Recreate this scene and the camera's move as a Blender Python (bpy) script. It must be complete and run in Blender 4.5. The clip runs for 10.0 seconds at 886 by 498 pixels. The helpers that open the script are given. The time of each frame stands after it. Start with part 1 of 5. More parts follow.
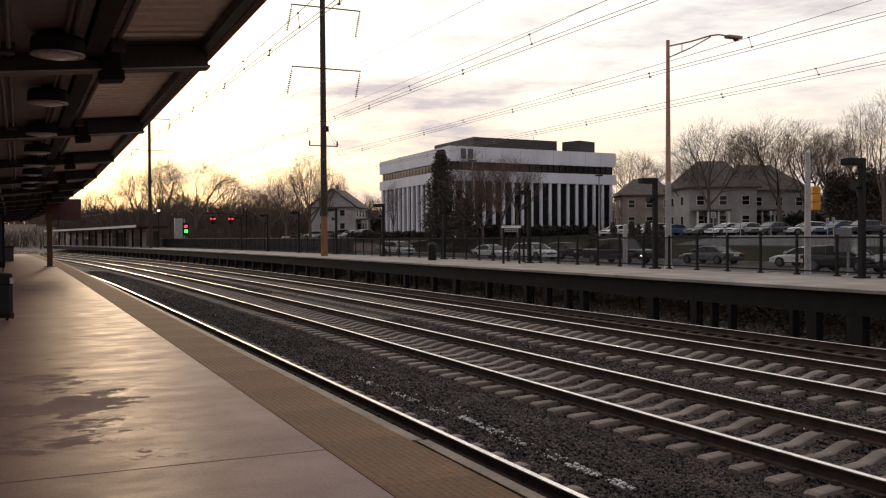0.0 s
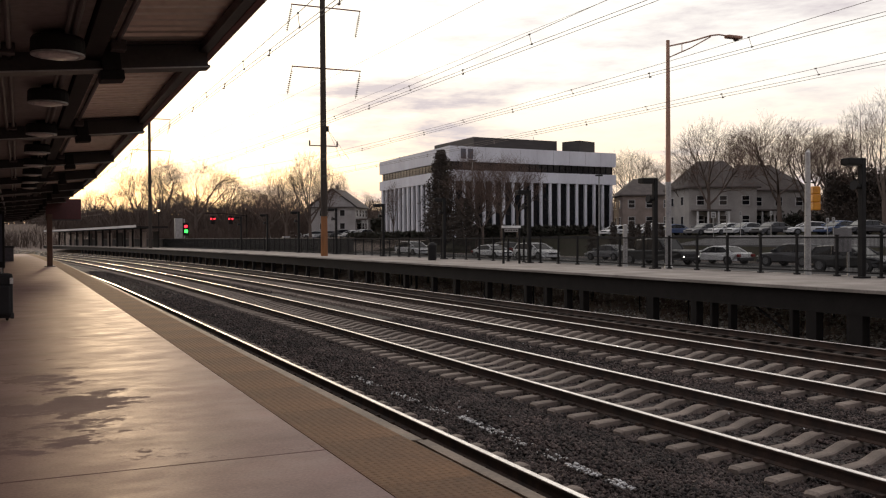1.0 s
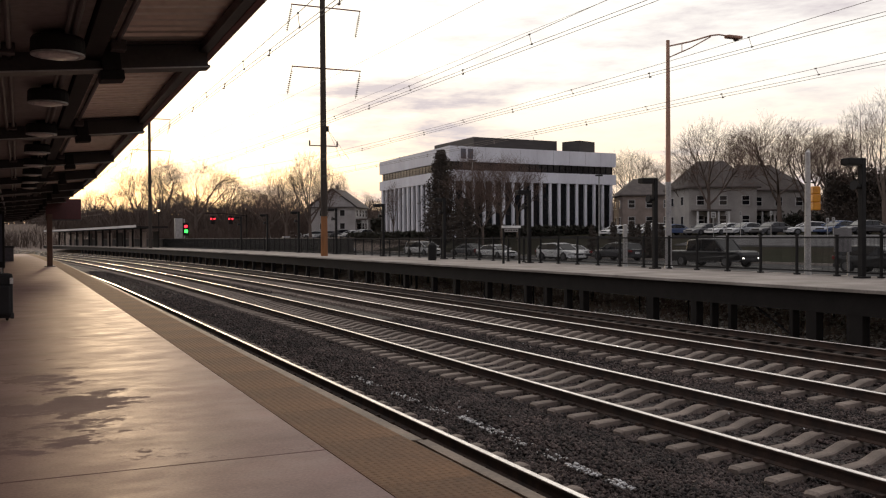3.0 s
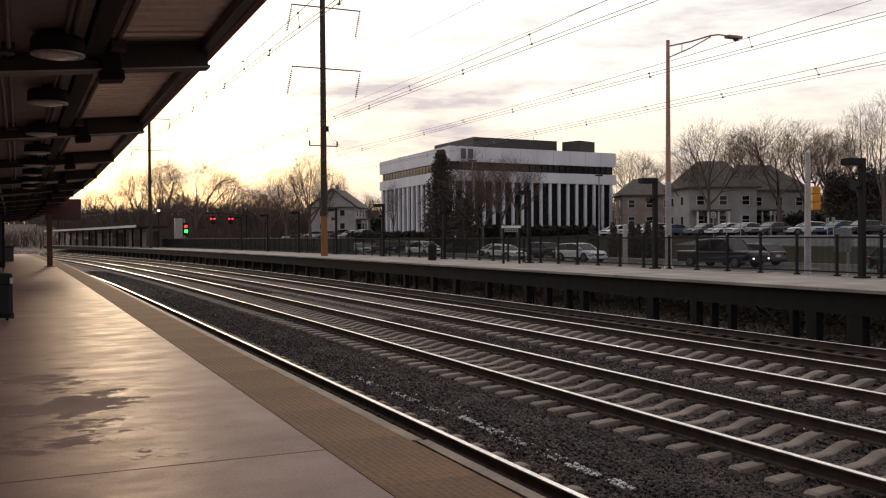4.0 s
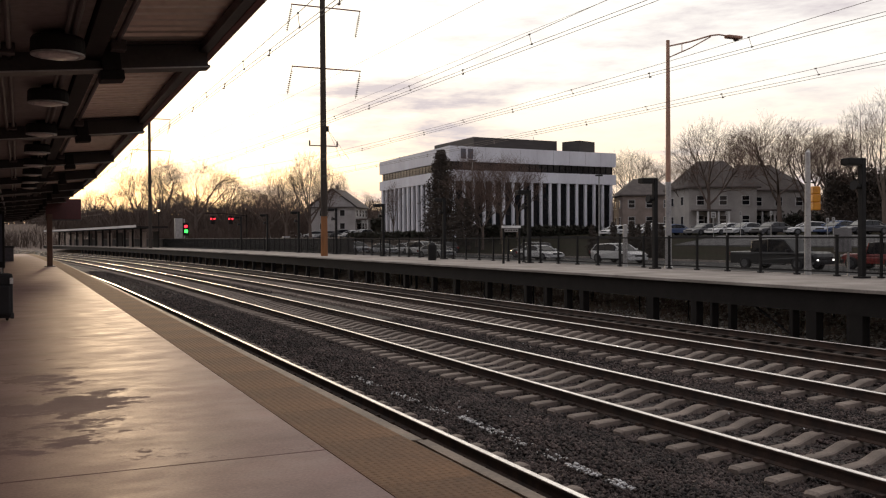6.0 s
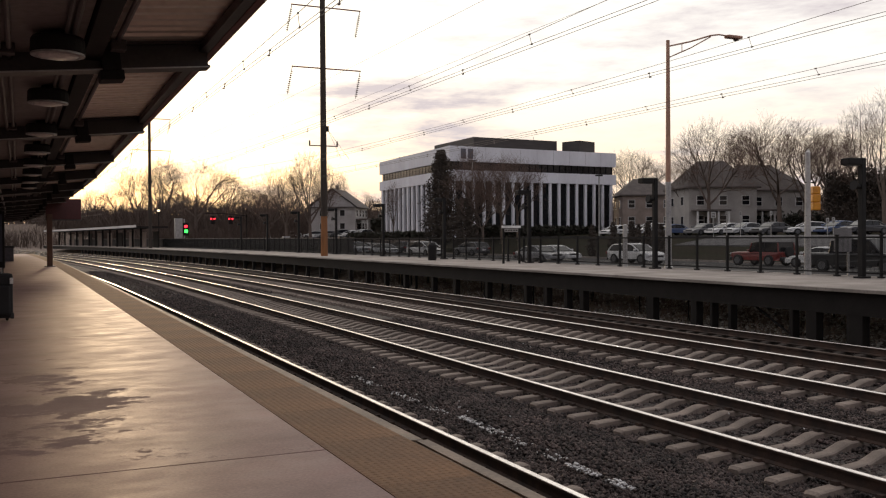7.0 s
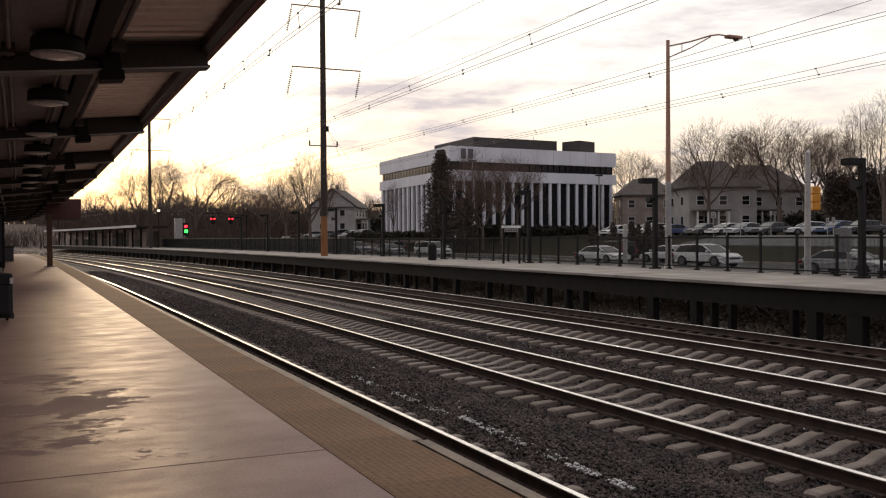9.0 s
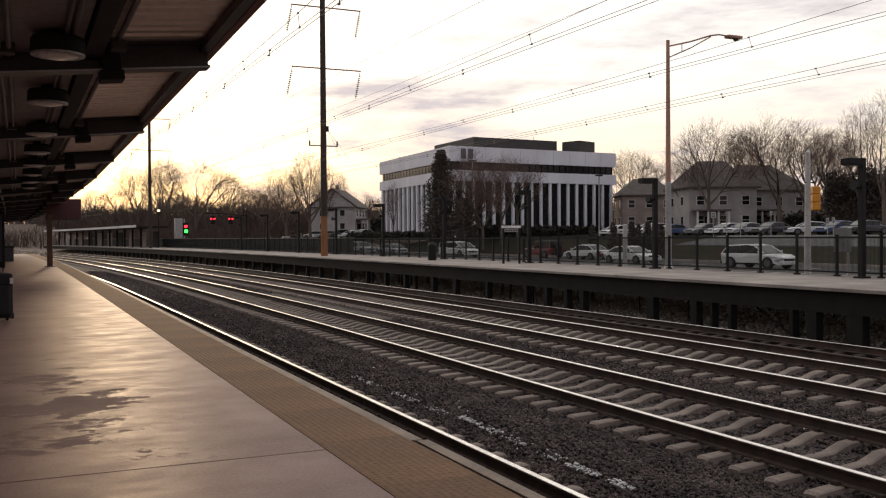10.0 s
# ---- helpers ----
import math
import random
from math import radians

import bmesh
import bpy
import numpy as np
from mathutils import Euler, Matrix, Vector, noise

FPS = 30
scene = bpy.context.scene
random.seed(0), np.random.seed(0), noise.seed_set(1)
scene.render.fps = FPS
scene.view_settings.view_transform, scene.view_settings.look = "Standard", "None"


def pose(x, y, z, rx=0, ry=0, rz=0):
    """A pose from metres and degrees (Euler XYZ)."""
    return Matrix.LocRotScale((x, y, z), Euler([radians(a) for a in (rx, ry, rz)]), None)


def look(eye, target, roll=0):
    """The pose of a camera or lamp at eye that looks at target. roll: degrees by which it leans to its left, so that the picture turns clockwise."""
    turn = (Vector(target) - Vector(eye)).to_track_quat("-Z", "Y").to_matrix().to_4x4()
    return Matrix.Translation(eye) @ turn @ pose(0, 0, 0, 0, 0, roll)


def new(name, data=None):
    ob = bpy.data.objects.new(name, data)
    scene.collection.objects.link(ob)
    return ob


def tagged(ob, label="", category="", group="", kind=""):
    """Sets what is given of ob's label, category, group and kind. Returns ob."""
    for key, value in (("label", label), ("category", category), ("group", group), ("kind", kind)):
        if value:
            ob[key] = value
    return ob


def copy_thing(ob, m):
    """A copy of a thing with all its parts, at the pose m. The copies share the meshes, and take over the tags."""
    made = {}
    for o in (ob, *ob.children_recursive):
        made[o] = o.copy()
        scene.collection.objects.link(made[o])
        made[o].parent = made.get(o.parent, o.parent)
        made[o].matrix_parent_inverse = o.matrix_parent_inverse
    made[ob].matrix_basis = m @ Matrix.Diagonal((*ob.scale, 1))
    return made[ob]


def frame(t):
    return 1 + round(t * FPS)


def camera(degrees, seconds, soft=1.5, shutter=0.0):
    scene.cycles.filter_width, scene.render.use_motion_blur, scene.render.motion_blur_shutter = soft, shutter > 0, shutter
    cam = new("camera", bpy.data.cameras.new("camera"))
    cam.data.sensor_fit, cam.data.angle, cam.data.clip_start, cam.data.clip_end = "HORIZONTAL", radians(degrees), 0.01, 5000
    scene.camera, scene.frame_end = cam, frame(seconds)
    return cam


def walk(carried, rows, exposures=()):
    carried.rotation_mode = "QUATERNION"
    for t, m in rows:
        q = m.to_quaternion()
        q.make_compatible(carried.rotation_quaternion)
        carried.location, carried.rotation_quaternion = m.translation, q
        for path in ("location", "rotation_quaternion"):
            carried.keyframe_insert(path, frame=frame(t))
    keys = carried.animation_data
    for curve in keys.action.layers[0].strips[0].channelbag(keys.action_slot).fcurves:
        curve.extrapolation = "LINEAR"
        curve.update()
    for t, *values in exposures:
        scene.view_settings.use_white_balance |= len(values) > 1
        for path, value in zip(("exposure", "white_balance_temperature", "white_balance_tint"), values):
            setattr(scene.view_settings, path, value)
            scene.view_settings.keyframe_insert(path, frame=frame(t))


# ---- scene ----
# ---------------------------------------------------------------- camera
EYE = (0.0, 0.0, 1.362)
cam = camera(50.83, 10.0, soft=1.2)
walk(cam, [(0.0, look(EYE, (41.139, 91.136, 0.037), -0.35)), (10.0, look(EYE, (41.139, 91.136, 0.037), -0.35))],
     exposures=[(0.0, -0.06), (0.6, 0.0), (10.0, 0.0)])

# ---------------------------------------------------------------- light
SUN_AZ = 0.088      # clockwise from +y
SUN_EL = math.radians(7.0)
world = bpy.data.worlds.new("sunset_sky")
scene.world = world
world.use_nodes = True
wn, wl = world.node_tree.nodes, world.node_tree.links
wn.clear()
w_out = wn.new("ShaderNodeOutputWorld")
w_bg = wn.new("ShaderNodeBackground")
sky = wn.new("ShaderNodeTexSky")
sky.sky_type = "NISHITA"
sky.sun_disc = False
sky.sun_elevation = SUN_EL
sky.sun_rotation = SUN_AZ
sky.air_density, sky.dust_density, sky.ozone_density = 1.0, 2.5, 1.5
w_tc = wn.new("ShaderNodeTexCoord")
w_map = wn.new("ShaderNodeMapping")
w_map.inputs["Scale"].default_value = (2.2, 2.2, 11.0)
w_map.inputs["Location"].default_value = (0.2, 2.1, 0.6)
w_noise = wn.new("ShaderNodeTexNoise")
w_noise.inputs["Scale"].default_value = 2.3
w_noise.inputs["Detail"].default_value = 7.0
w_noise.inputs["Roughness"].default_value = 0.62
w_ramp = wn.new("ShaderNodeValToRGB")
w_ramp.color_ramp.elements[0].position, w_ramp.color_ramp.elements[1].position = 0.47, 0.7
w_ramp.color_ramp.elements[0].color, w_ramp.color_ramp.elements[1].color = (0, 0, 0, 1), (1, 1, 1, 1)
# thin veil of high cloud lit by the low sun, with greyer streaks in it
w_veil = wn.new("ShaderNodeMix"); w_veil.data_type = "RGBA"
w_sep = wn.new("ShaderNodeSeparateXYZ")
w_low = wn.new("ShaderNodeMapRange")
w_low.inputs[1].default_value, w_low.inputs[2].default_value = 0.02, 0.17
w_clear = wn.new("ShaderNodeMix"); w_clear.data_type = "RGBA"
w_clear.inputs[6].default_value = (13.2, 9.7, 6.5, 1)
w_clear.inputs[7].default_value = (13.4, 12.7, 11.7, 1)
wl.new(w_tc.outputs["Generated"], w_sep.inputs[0])
wl.new(w_sep.outputs["Z"], w_low.inputs[0])
wl.new(w_low.outputs[0], w_clear.inputs[0])
wl.new(w_clear.outputs[2], w_veil.inputs[6])
w_veil.inputs[7].default_value = (6.6, 5.9, 6.1, 1)
w_mix = wn.new("ShaderNodeMix"); w_mix.data_type = "RGBA"
w_cover = wn.new("ShaderNodeMapRange")   # thicker cloud hides more of the clear sky behind it
w_cover.inputs[3].default_value, w_cover.inputs[4].default_value = 0.74, 0.97
wl.new(w_ramp.outputs["Color"], w_cover.inputs[0])
wl.new(w_cover.outputs[0], w_mix.inputs[0])
wl.new(w_tc.outputs["Generated"], w_map.inputs["Vector"])
wl.new(w_map.outputs["Vector"], w_noise.inputs["Vector"])
# a bank of cloud hangs low over the town and another higher up to its right
w_last = w_noise.outputs["Fac"]
for az, el, wide, amount in ((21.0, 7.9, 11.5, 0.16), (41.5, 13.2, 9.0, 0.11), (10.5, 6.3, 8.0, 0.09)):
    az, el = math.radians(az), math.radians(el)
    w_off = wn.new("ShaderNodeVectorMath"); w_off.operation = "SUBTRACT"
    w_off.inputs[1].default_value = (math.sin(az) * math.cos(el), math.cos(az) * math.cos(el), math.sin(el))
    wl.new(w_tc.outputs["Generated"], w_off.inputs[0])
    w_scl = wn.new("ShaderNodeVectorMath"); w_scl.operation = "MULTIPLY"
    k = 1 / math.sin(math.radians(wide))
    w_scl.inputs[1].default_value = (k, k, 4.2 * k)
    wl.new(w_off.outputs[0], w_scl.inputs[0])
    w_len = wn.new("ShaderNodeVectorMath"); w_len.operation = "LENGTH"
    wl.new(w_scl.outputs[0], w_len.inputs[0])
    w_bank = wn.new("ShaderNodeMapRange"); w_bank.interpolation_type = "SMOOTHSTEP"
    for i, v in enumerate((0.1, 1.1, amount, 0.0)):
        w_bank.inputs[i + 1].default_value = v
    wl.new(w_len.outputs["Value"], w_bank.inputs[0])
    w_add = wn.new("ShaderNodeMath")
    wl.new(w_last, w_add.inputs[0]); wl.new(w_bank.outputs[0], w_add.inputs[1])
    w_last = w_add.outputs[0]
wl.new(w_last, w_ramp.inputs["Fac"])
wl.new(w_ramp.outputs["Color"], w_veil.inputs[0])
wl.new(sky.outputs["Color"], w_mix.inputs[6])
# the veil is brightest towards the sun and dim behind
w_dot = wn.new("ShaderNodeVectorMath"); w_dot.operation = "DOT_PRODUCT"
w_dot.inputs[1].default_value = (math.sin(SUN_AZ + 0.31), math.cos(SUN_AZ + 0.31), 0.0)
w_fall = wn.new("ShaderNodeMapRange")
w_fall.inputs[1].default_value, w_fall.inputs[2].default_value = -0.2, 0.85
w_fall.inputs[3].default_value, w_fall.inputs[4].default_value = 0.0, 1.0
w_tint = wn.new("ShaderNodeMix"); w_tint.data_type = "RGBA"
w_tint.inputs[6].default_value = (0.5, 0.5, 0.57, 1)
w_tint.inputs[7].default_value = (1, 1, 1, 1)
w_glow = wn.new("ShaderNodeMix"); w_glow.data_type = "RGBA"; w_glow.blend_type = "MULTIPLY"
w_glow.inputs[0].default_value = 1.0
wl.new(w_tc.outputs["Generated"], w_dot.inputs[0])
wl.new(w_dot.outputs["Value"], w_fall.inputs[0])
wl.new(w_veil.outputs[2], w_glow.inputs[6])
wl.new(w_fall.outputs[0], w_tint.inputs[0])
wl.new(w_tint.outputs[2], w_glow.inputs[7])
wl.new(w_glow.outputs[2], w_mix.inputs[7])
wl.new(w_mix.outputs[2], w_bg.inputs["Color"])
w_bg.inputs["Strength"].default_value = 0.108
wl.new(w_bg.outputs["Background"], w_out.inputs["Surface"])

sun_data = bpy.data.lights.new("sun", "SUN")
sun_data.energy = 0.37
sun_data.angle = math.radians(3.0)
sun_data.color = (1.0, 0.72, 0.45)
sun = new("sun", sun_data)
SUN_DIR = Vector((math.sin(SUN_AZ) * math.cos(SUN_EL), math.cos(SUN_AZ) * math.cos(SUN_EL), math.sin(SUN_EL)))
sun.matrix_world = look(SUN_DIR * 500, (0, 0, 0))


# ---------------------------------------------------------------- materials
def material(name, color, rough=0.7, metal=0.0, color2=None, scale=4.0, fine=60.0, bump=0.0, rough2=None, emit=None, strength=0.0,
             spec=0.5, lo=0.35, hi=0.65, per_object=0.0, stretch=(1, 1, 1), detail=6.0, speckle=0.5):
    """A principled material whose colour and roughness vary at two scales, with fine relief."""
    m = bpy.data.materials.new(name)
    m.use_nodes = True
    n, l = m.node_tree.nodes, m.node_tree.links
    b = n["Principled BSDF"]
    b.inputs["Roughness"].default_value, b.inputs["Metallic"].default_value = rough, metal
    b.inputs["Specular IOR Level"].default_value = spec
    color2 = color2 or tuple(c * 0.72 for c in color)
    tc = n.new("ShaderNodeTexCoord")
    mp = n.new("ShaderNodeMapping")
    mp.inputs["Scale"].default_value = stretch
    l.new(tc.outputs["Object"], mp.inputs["Vector"])
    big, small = n.new("ShaderNodeTexNoise"), n.new("ShaderNodeTexNoise")
    big.inputs["Scale"].default_value, small.inputs["Scale"].default_value = scale, fine
    big.inputs["Detail"].default_value, small.inputs["Detail"].default_value = detail, 3.0
    for t in (big, small):
        l.new(mp.outputs["Vector"], t.inputs["Vector"])
    ramp = n.new("ShaderNodeValToRGB")
    ramp.color_ramp.elements[0].position, ramp.color_ramp.elements[1].position = lo, hi
    ramp.color_ramp.elements[0].color, ramp.color_ramp.elements[1].color = (*color, 1), (*color2, 1)
    l.new(big.outputs["Fac"], ramp.inputs["Fac"])
    mul = n.new("ShaderNodeMix"); mul.data_type = "RGBA"; mul.blend_type = "MULTIPLY"
    mul.inputs[0].default_value = speckle
    l.new(ramp.outputs["Color"], mul.inputs[6])
    grain = n.new("ShaderNodeMapRange")
    grain.inputs[1].default_value, grain.inputs[2].default_value = 0.25, 0.75
    grain.inputs[3].default_value, grain.inputs[4].default_value = 0.55, 1.35
    l.new(small.outputs["Fac"], grain.inputs[0])
    l.new(grain.outputs[0], mul.inputs[7])
    last = mul.outputs[2]
    if per_object:
        info = n.new("ShaderNodeObjectInfo")
        vary = n.new("ShaderNodeMapRange")
        vary.inputs[3].default_value, vary.inputs[4].default_value = 1 - per_object, 1 + per_object
        l.new(info.outputs["Random"], vary.inputs[0])
        m2 = n.new("ShaderNodeMix"); m2.data_type = "RGBA"; m2.blend_type = "MULTIPLY"
        m2.inputs[0].default_value = 1.0
        l.new(last, m2.inputs[6]); l.new(vary.outputs[0], m2.inputs[7])
        last = m2.outputs[2]
    l.new(last, b.inputs["Base Color"])
    if rough2 is not None:
        rr = n.new("ShaderNodeMapRange")
        rr.inputs[1].default_value, rr.inputs[2].default_value = lo, hi
        rr.inputs[3].default_value, rr.inputs[4].default_value = rough, rough2
        l.new(big.outputs["Fac"], rr.inputs[0]); l.new(rr.outputs[0], b.inputs["Roughness"])
    if bump:
        bp = n.new("ShaderNodeBump")
        bp.inputs["Strength"].default_value, bp.inputs["Distance"].default_value = bump, 0.02
        l.new(small.outputs["Fac"], bp.inputs["Height"]); l.new(bp.outputs["Normal"], b.inputs["Normal"])
    if emit:
        b.inputs["Emission Color"].default_value, b.inputs["Emission Strength"].default_value = (*emit, 1), strength
    return m


M = {}
M["concrete_far"] = material("concrete_pale", (0.36, 0.315, 0.28), 0.75, color2=(0.2, 0.172, 0.15), scale=0.6, fine=20, bump=0.1)
M["tie"] = material("concrete_tie", (0.29, 0.232, 0.192), 0.8, color2=(0.165, 0.132, 0.109), scale=2.5, fine=40, bump=0.2, per_object=0.15)
M["ballast"] = material("ballast_bed", (0.085, 0.067, 0.057), 0.85, color2=(0.022, 0.018, 0.016), scale=11, fine=34, bump=1.0)
M["rail_top"] = material("rail_worn_steel", (0.84, 0.8, 0.77), 0.2, 1.0, color2=(0.72, 0.68, 0.64), scale=0.4, fine=8, rough2=0.3)
M["rail_side"] = material("rail_rust", (0.07, 0.04, 0.028), 0.85, color2=(0.03, 0.02, 0.016), scale=3, fine=30, bump=0.2)
M["tactile"] = material("tactile_yellow", (0.27, 0.15, 0.08), 0.7, color2=(0.17, 0.105, 0.066), scale=0.9, fine=24, bump=0.1, spec=0.16, per_object=0.02)
M["nosing"] = material("nosing_concrete", (0.29, 0.21, 0.15), 0.6, color2=(0.14, 0.1, 0.07), scale=2.2, fine=30, bump=0.2)
M["joint"] = material("joint_sealant", (0.05, 0.04, 0.035), 0.8)
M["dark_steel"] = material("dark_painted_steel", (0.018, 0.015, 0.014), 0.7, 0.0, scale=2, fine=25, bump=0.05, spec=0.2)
M["fence"] = material("black_fence_steel", (0.013, 0.012, 0.012), 0.65, 0.0, scale=3, fine=30, spec=0.25)
M["tray"] = material("dark_ceiling_panel", (0.2, 0.17, 0.155), 0.6, scale=1.2, fine=14)
M["fascia"] = material("red_fascia_paint", (0.3, 0.09, 0.085), 0.55, color2=(0.13, 0.04, 0.035), scale=1, fine=20)
M["deck"] = material("roof_deck_metal", (0.85, 0.76, 0.66), 0.34, 0.55, color2=(0.68, 0.6, 0.52), scale=0.8, fine=12, speckle=0.25)
M["beam"] = material("canopy_steel_brown", (0.05, 0.038, 0.034), 0.5, 0.1, scale=1.5, fine=25, bump=0.05)
M["asphalt"] = material("asphalt", (0.055, 0.053, 0.052), 0.85, color2=(0.035, 0.034, 0.033), scale=0.6, fine=30, bump=0.15, spec=0.2)
M["grass"] = material("winter_grass", (0.026, 0.028, 0.014), 0.95, color2=(0.034, 0.027, 0.018), scale=0.25, fine=6, bump=0.4, spec=0.05)
M["earth"] = material("leafy_earth", (0.34, 0.265, 0.21), 0.95, color2=(0.12, 0.09, 0.07), scale=1.2, fine=14, bump=0.6)
M["snow"] = material("old_snow", (0.85, 0.84, 0.83), 0.6, color2=(0.6, 0.59, 0.58), scale=8, fine=40, bump=0.3)
M["wood_pole"] = material("pole_rust_brown", (0.3, 0.125, 0.04), 0.8, color2=(0.2, 0.085, 0.035), scale=1.0, fine=16, bump=0.2, stretch=(6, 6, 0.6))
M["wood_dark"] = material("pole_dark_creosote", (0.05, 0.038, 0.03), 0.85, scale=1.0, fine=16, bump=0.2, stretch=(6, 6, 0.6))
M["galv"] = material("galvanised_steel", (0.42, 0.41, 0.4), 0.5, 0.6, scale=2, fine=20)
M["insul"] = material("insulator_glaze", (0.1, 0.06, 0.05), 0.25, scale=3, fine=20)
M["wire"] = material("copper_wire_dark", (0.25, 0.21, 0.18), 0.6, 0.2)
M["stone_white"] = material("white_precast_panel", (0.8, 0.81, 0.86), 0.7, color2=(0.7, 0.7, 0.75), scale=0.25, fine=3, stretch=(1, 1, 0.3), speckle=0.12)
M["glass_dark"] = material("tinted_glass", (0.012, 0.013, 0.016), 0.12, 0.0, scale=0.6, fine=3, spec=0.35)
M["mullion_skylit"] = material("skylit_mullion", (0.3, 0.27, 0.24), 0.08, 0.9, scale=0.6, fine=3)
M["stone_joint"] = material("precast_joint", (0.6, 0.6, 0.64), 0.8)
M["number_grey"] = material("slate_grey_paint", (0.13, 0.13, 0.16), 0.6)
M["roof_dark"] = material("roof_plant_cladding", (0.05, 0.043, 0.04), 0.7, scale=0.5, fine=8, stretch=(1, 1, 6))
M["bark"] = material("bare_bark", (0.15, 0.112, 0.09), 0.9, color2=(0.09, 0.068, 0.055), scale=1.5, fine=20, bump=0.4)
M["twig"] = material("bare_twigs", (0.18, 0.12, 0.095), 0.9, scale=1.0, fine=10)
M["brush"] = material("dark_winter_brush", (0.095, 0.066, 0.052), 0.95, scale=0.2, fine=4)
M["evergreen"] = material("evergreen_needles", (0.028, 0.034, 0.02), 0.85, color2=(0.04, 0.03, 0.022), scale=2, fine=15)
M["siding"] = material("house_siding", (0.44, 0.415, 0.39), 0.8, color2=(0.34, 0.32, 0.3), scale=0.6, fine=8)
M["siding_white"] = material("white_siding", (0.5, 0.48, 0.47), 0.8, color2=(0.4, 0.38, 0.37), scale=0.6, fine=8)
M["shingle"] = material("grey_shingles", (0.13, 0.11, 0.1), 0.9, scale=1.0, fine=8, bump=0.3)
M["trim"] = material("white_trim", (0.7, 0.69, 0.67), 0.6)
M["brick"] = material("brown_brick", (0.36, 0.29, 0.25), 0.85, scale=1.0, fine=12, bump=0.2)
M["orange"] = material("signal_orange_paint", (0.72, 0.3, 0.02), 0.45, color2=(0.6, 0.24, 0.02), scale=3, fine=20)
M["lens_dark"] = material("dark_lens", (0.015, 0.015, 0.015), 0.2)
M["red_glow"] = material("red_signal_glow", (0.6, 0.02, 0.02), 0.4, emit=(1.0, 0.03, 0.05), strength=3.0)
M["green_glow"] = material("green_signal_glow", (0.02, 0.6, 0.1), 0.4, emit=(0.05, 1.0, 0.1), strength=3.0)
M["lamp_glow"] = material("warm_lamp_glow", (0.9, 0.8, 0.6), 0.4, emit=(1.0, 0.8, 0.5), strength=4.0)
M["head_glow"] = material("headlight_glow", (0.9, 0.9, 0.9), 0.3, emit=(1.0, 0.97, 0.9), strength=2.5)
M["sign_red"] = material("dark_red_sign", (0.07, 0.008, 0.008), 0.5, scale=2, fine=20)
M["tyre"] = material("tyre_rubber", (0.02, 0.02, 0.02), 0.85)
M["rim"] = material("alloy_rim", (0.16, 0.16, 0.165), 0.4, 0.7)
M["post_brown"] = material("post_brown", (0.13, 0.06, 0.032), 0.7, color2=(0.08, 0.04, 0.025), scale=2, fine=20)
M["case"] = material("black_luggage_fabric", (0.014, 0.013, 0.015), 0.75, scale=6, fine=120, bump=0.2)
M["plastic"] = material("black_plastic", (0.02, 0.02, 0.022), 0.4)
M["white_sign"] = material("white_sign_face", (0.8, 0.8, 0.78), 0.5)
M["bank"] = material("weathered_grey_boards", (0.1, 0.092, 0.085), 0.9, color2=(0.06, 0.055, 0.05), scale=0.8, fine=10)
M["dull_panel"] = material("dull_panel", (0.03, 0.032, 0.05), 0.5)


# ---------------------------------------------------------------- helpers for meshes
def part(name, bm, mat, parent=None, label="", smooth=False):
    """Links a bmesh as one mesh object, under a thing or a part."""
    me = bpy.data.meshes.new(name)
    if smooth:
        for fc in bm.faces:
            fc.smooth = True
    bm.to_mesh(me)
    bm.free()
    me.materials.append(mat)
    ob = new(name, me)
    if parent is not None:
        ob.parent = parent
    if label:
        ob["label"] = label
    return ob


def pydata(name, verts, faces, mat, parent=None, label=""):
    me = bpy.data.meshes.new(name)
    me.from_pydata(verts, [], faces)
    me.materials.append(mat)
    ob = new(name, me)
    if parent is not None:
        ob.parent = parent
    if label:
        ob["label"] = label
    return ob


def thing(name, m, label, category, group="", kind=""):
    ob = new(name)
    ob.empty_display_size = 0.2
    ob.matrix_basis = m
    return tagged(ob, label, category, group, kind)


def box(bm, c, s, rz=0.0, bevel=0.0, m=None):
    """A box with centre c and size s, turned rz degrees, its edges bevelled."""
    mat = Matrix.LocRotScale(c, Euler((0, 0, radians(rz))), s)
    if m is not None:
        mat = m @ mat
    made = bmesh.ops.create_cube(bm, size=1.0, matrix=mat)["verts"]
    if bevel:
        edges = list({e for v in made for e in v.link_edges})
        bmesh.ops.bevel(bm, geom=edges, offset=bevel, segments=2, affect="EDGES", profile=0.6)
    return bm


def bbox(c, s, rz=0.0, bevel=0.0):
    return box(bmesh.new(), c, s, rz, bevel)


def tube(bm, points, radii, sides=8, cap=True):
    """A round bar through the points, with a radius at each."""
    pts = [Vector(p) for p in points]
    if not isinstance(radii, (list, tuple)):
        radii = [radii] * len(pts)
    rings = []
    for i, p in enumerate(pts):
        d = (pts[min(i + 1, len(pts) - 1)] - pts[max(i - 1, 0)]).normalized()
        a = d.orthogonal().normalized() if abs(d.z) < 0.95 else Vector((1, 0, 0))
        a = (a - d * a.dot(d)).normalized()
        b = d.cross(a)
        rings.append([bm.verts.new(p + (a * math.cos(q) + b * math.sin(q)) * radii[i]) for q in (2 * math.pi * k / sides for k in range(sides))])
    for r0, r1 in zip(rings, rings[1:]):
        for k in range(sides):
            bm.faces.new((r0[k], r0[(k + 1) % sides], r1[(k + 1) % sides], r1[k]))
    if cap:
        bm.faces.new(rings[0][::-1]); bm.faces.new(rings[-1])
    return bm


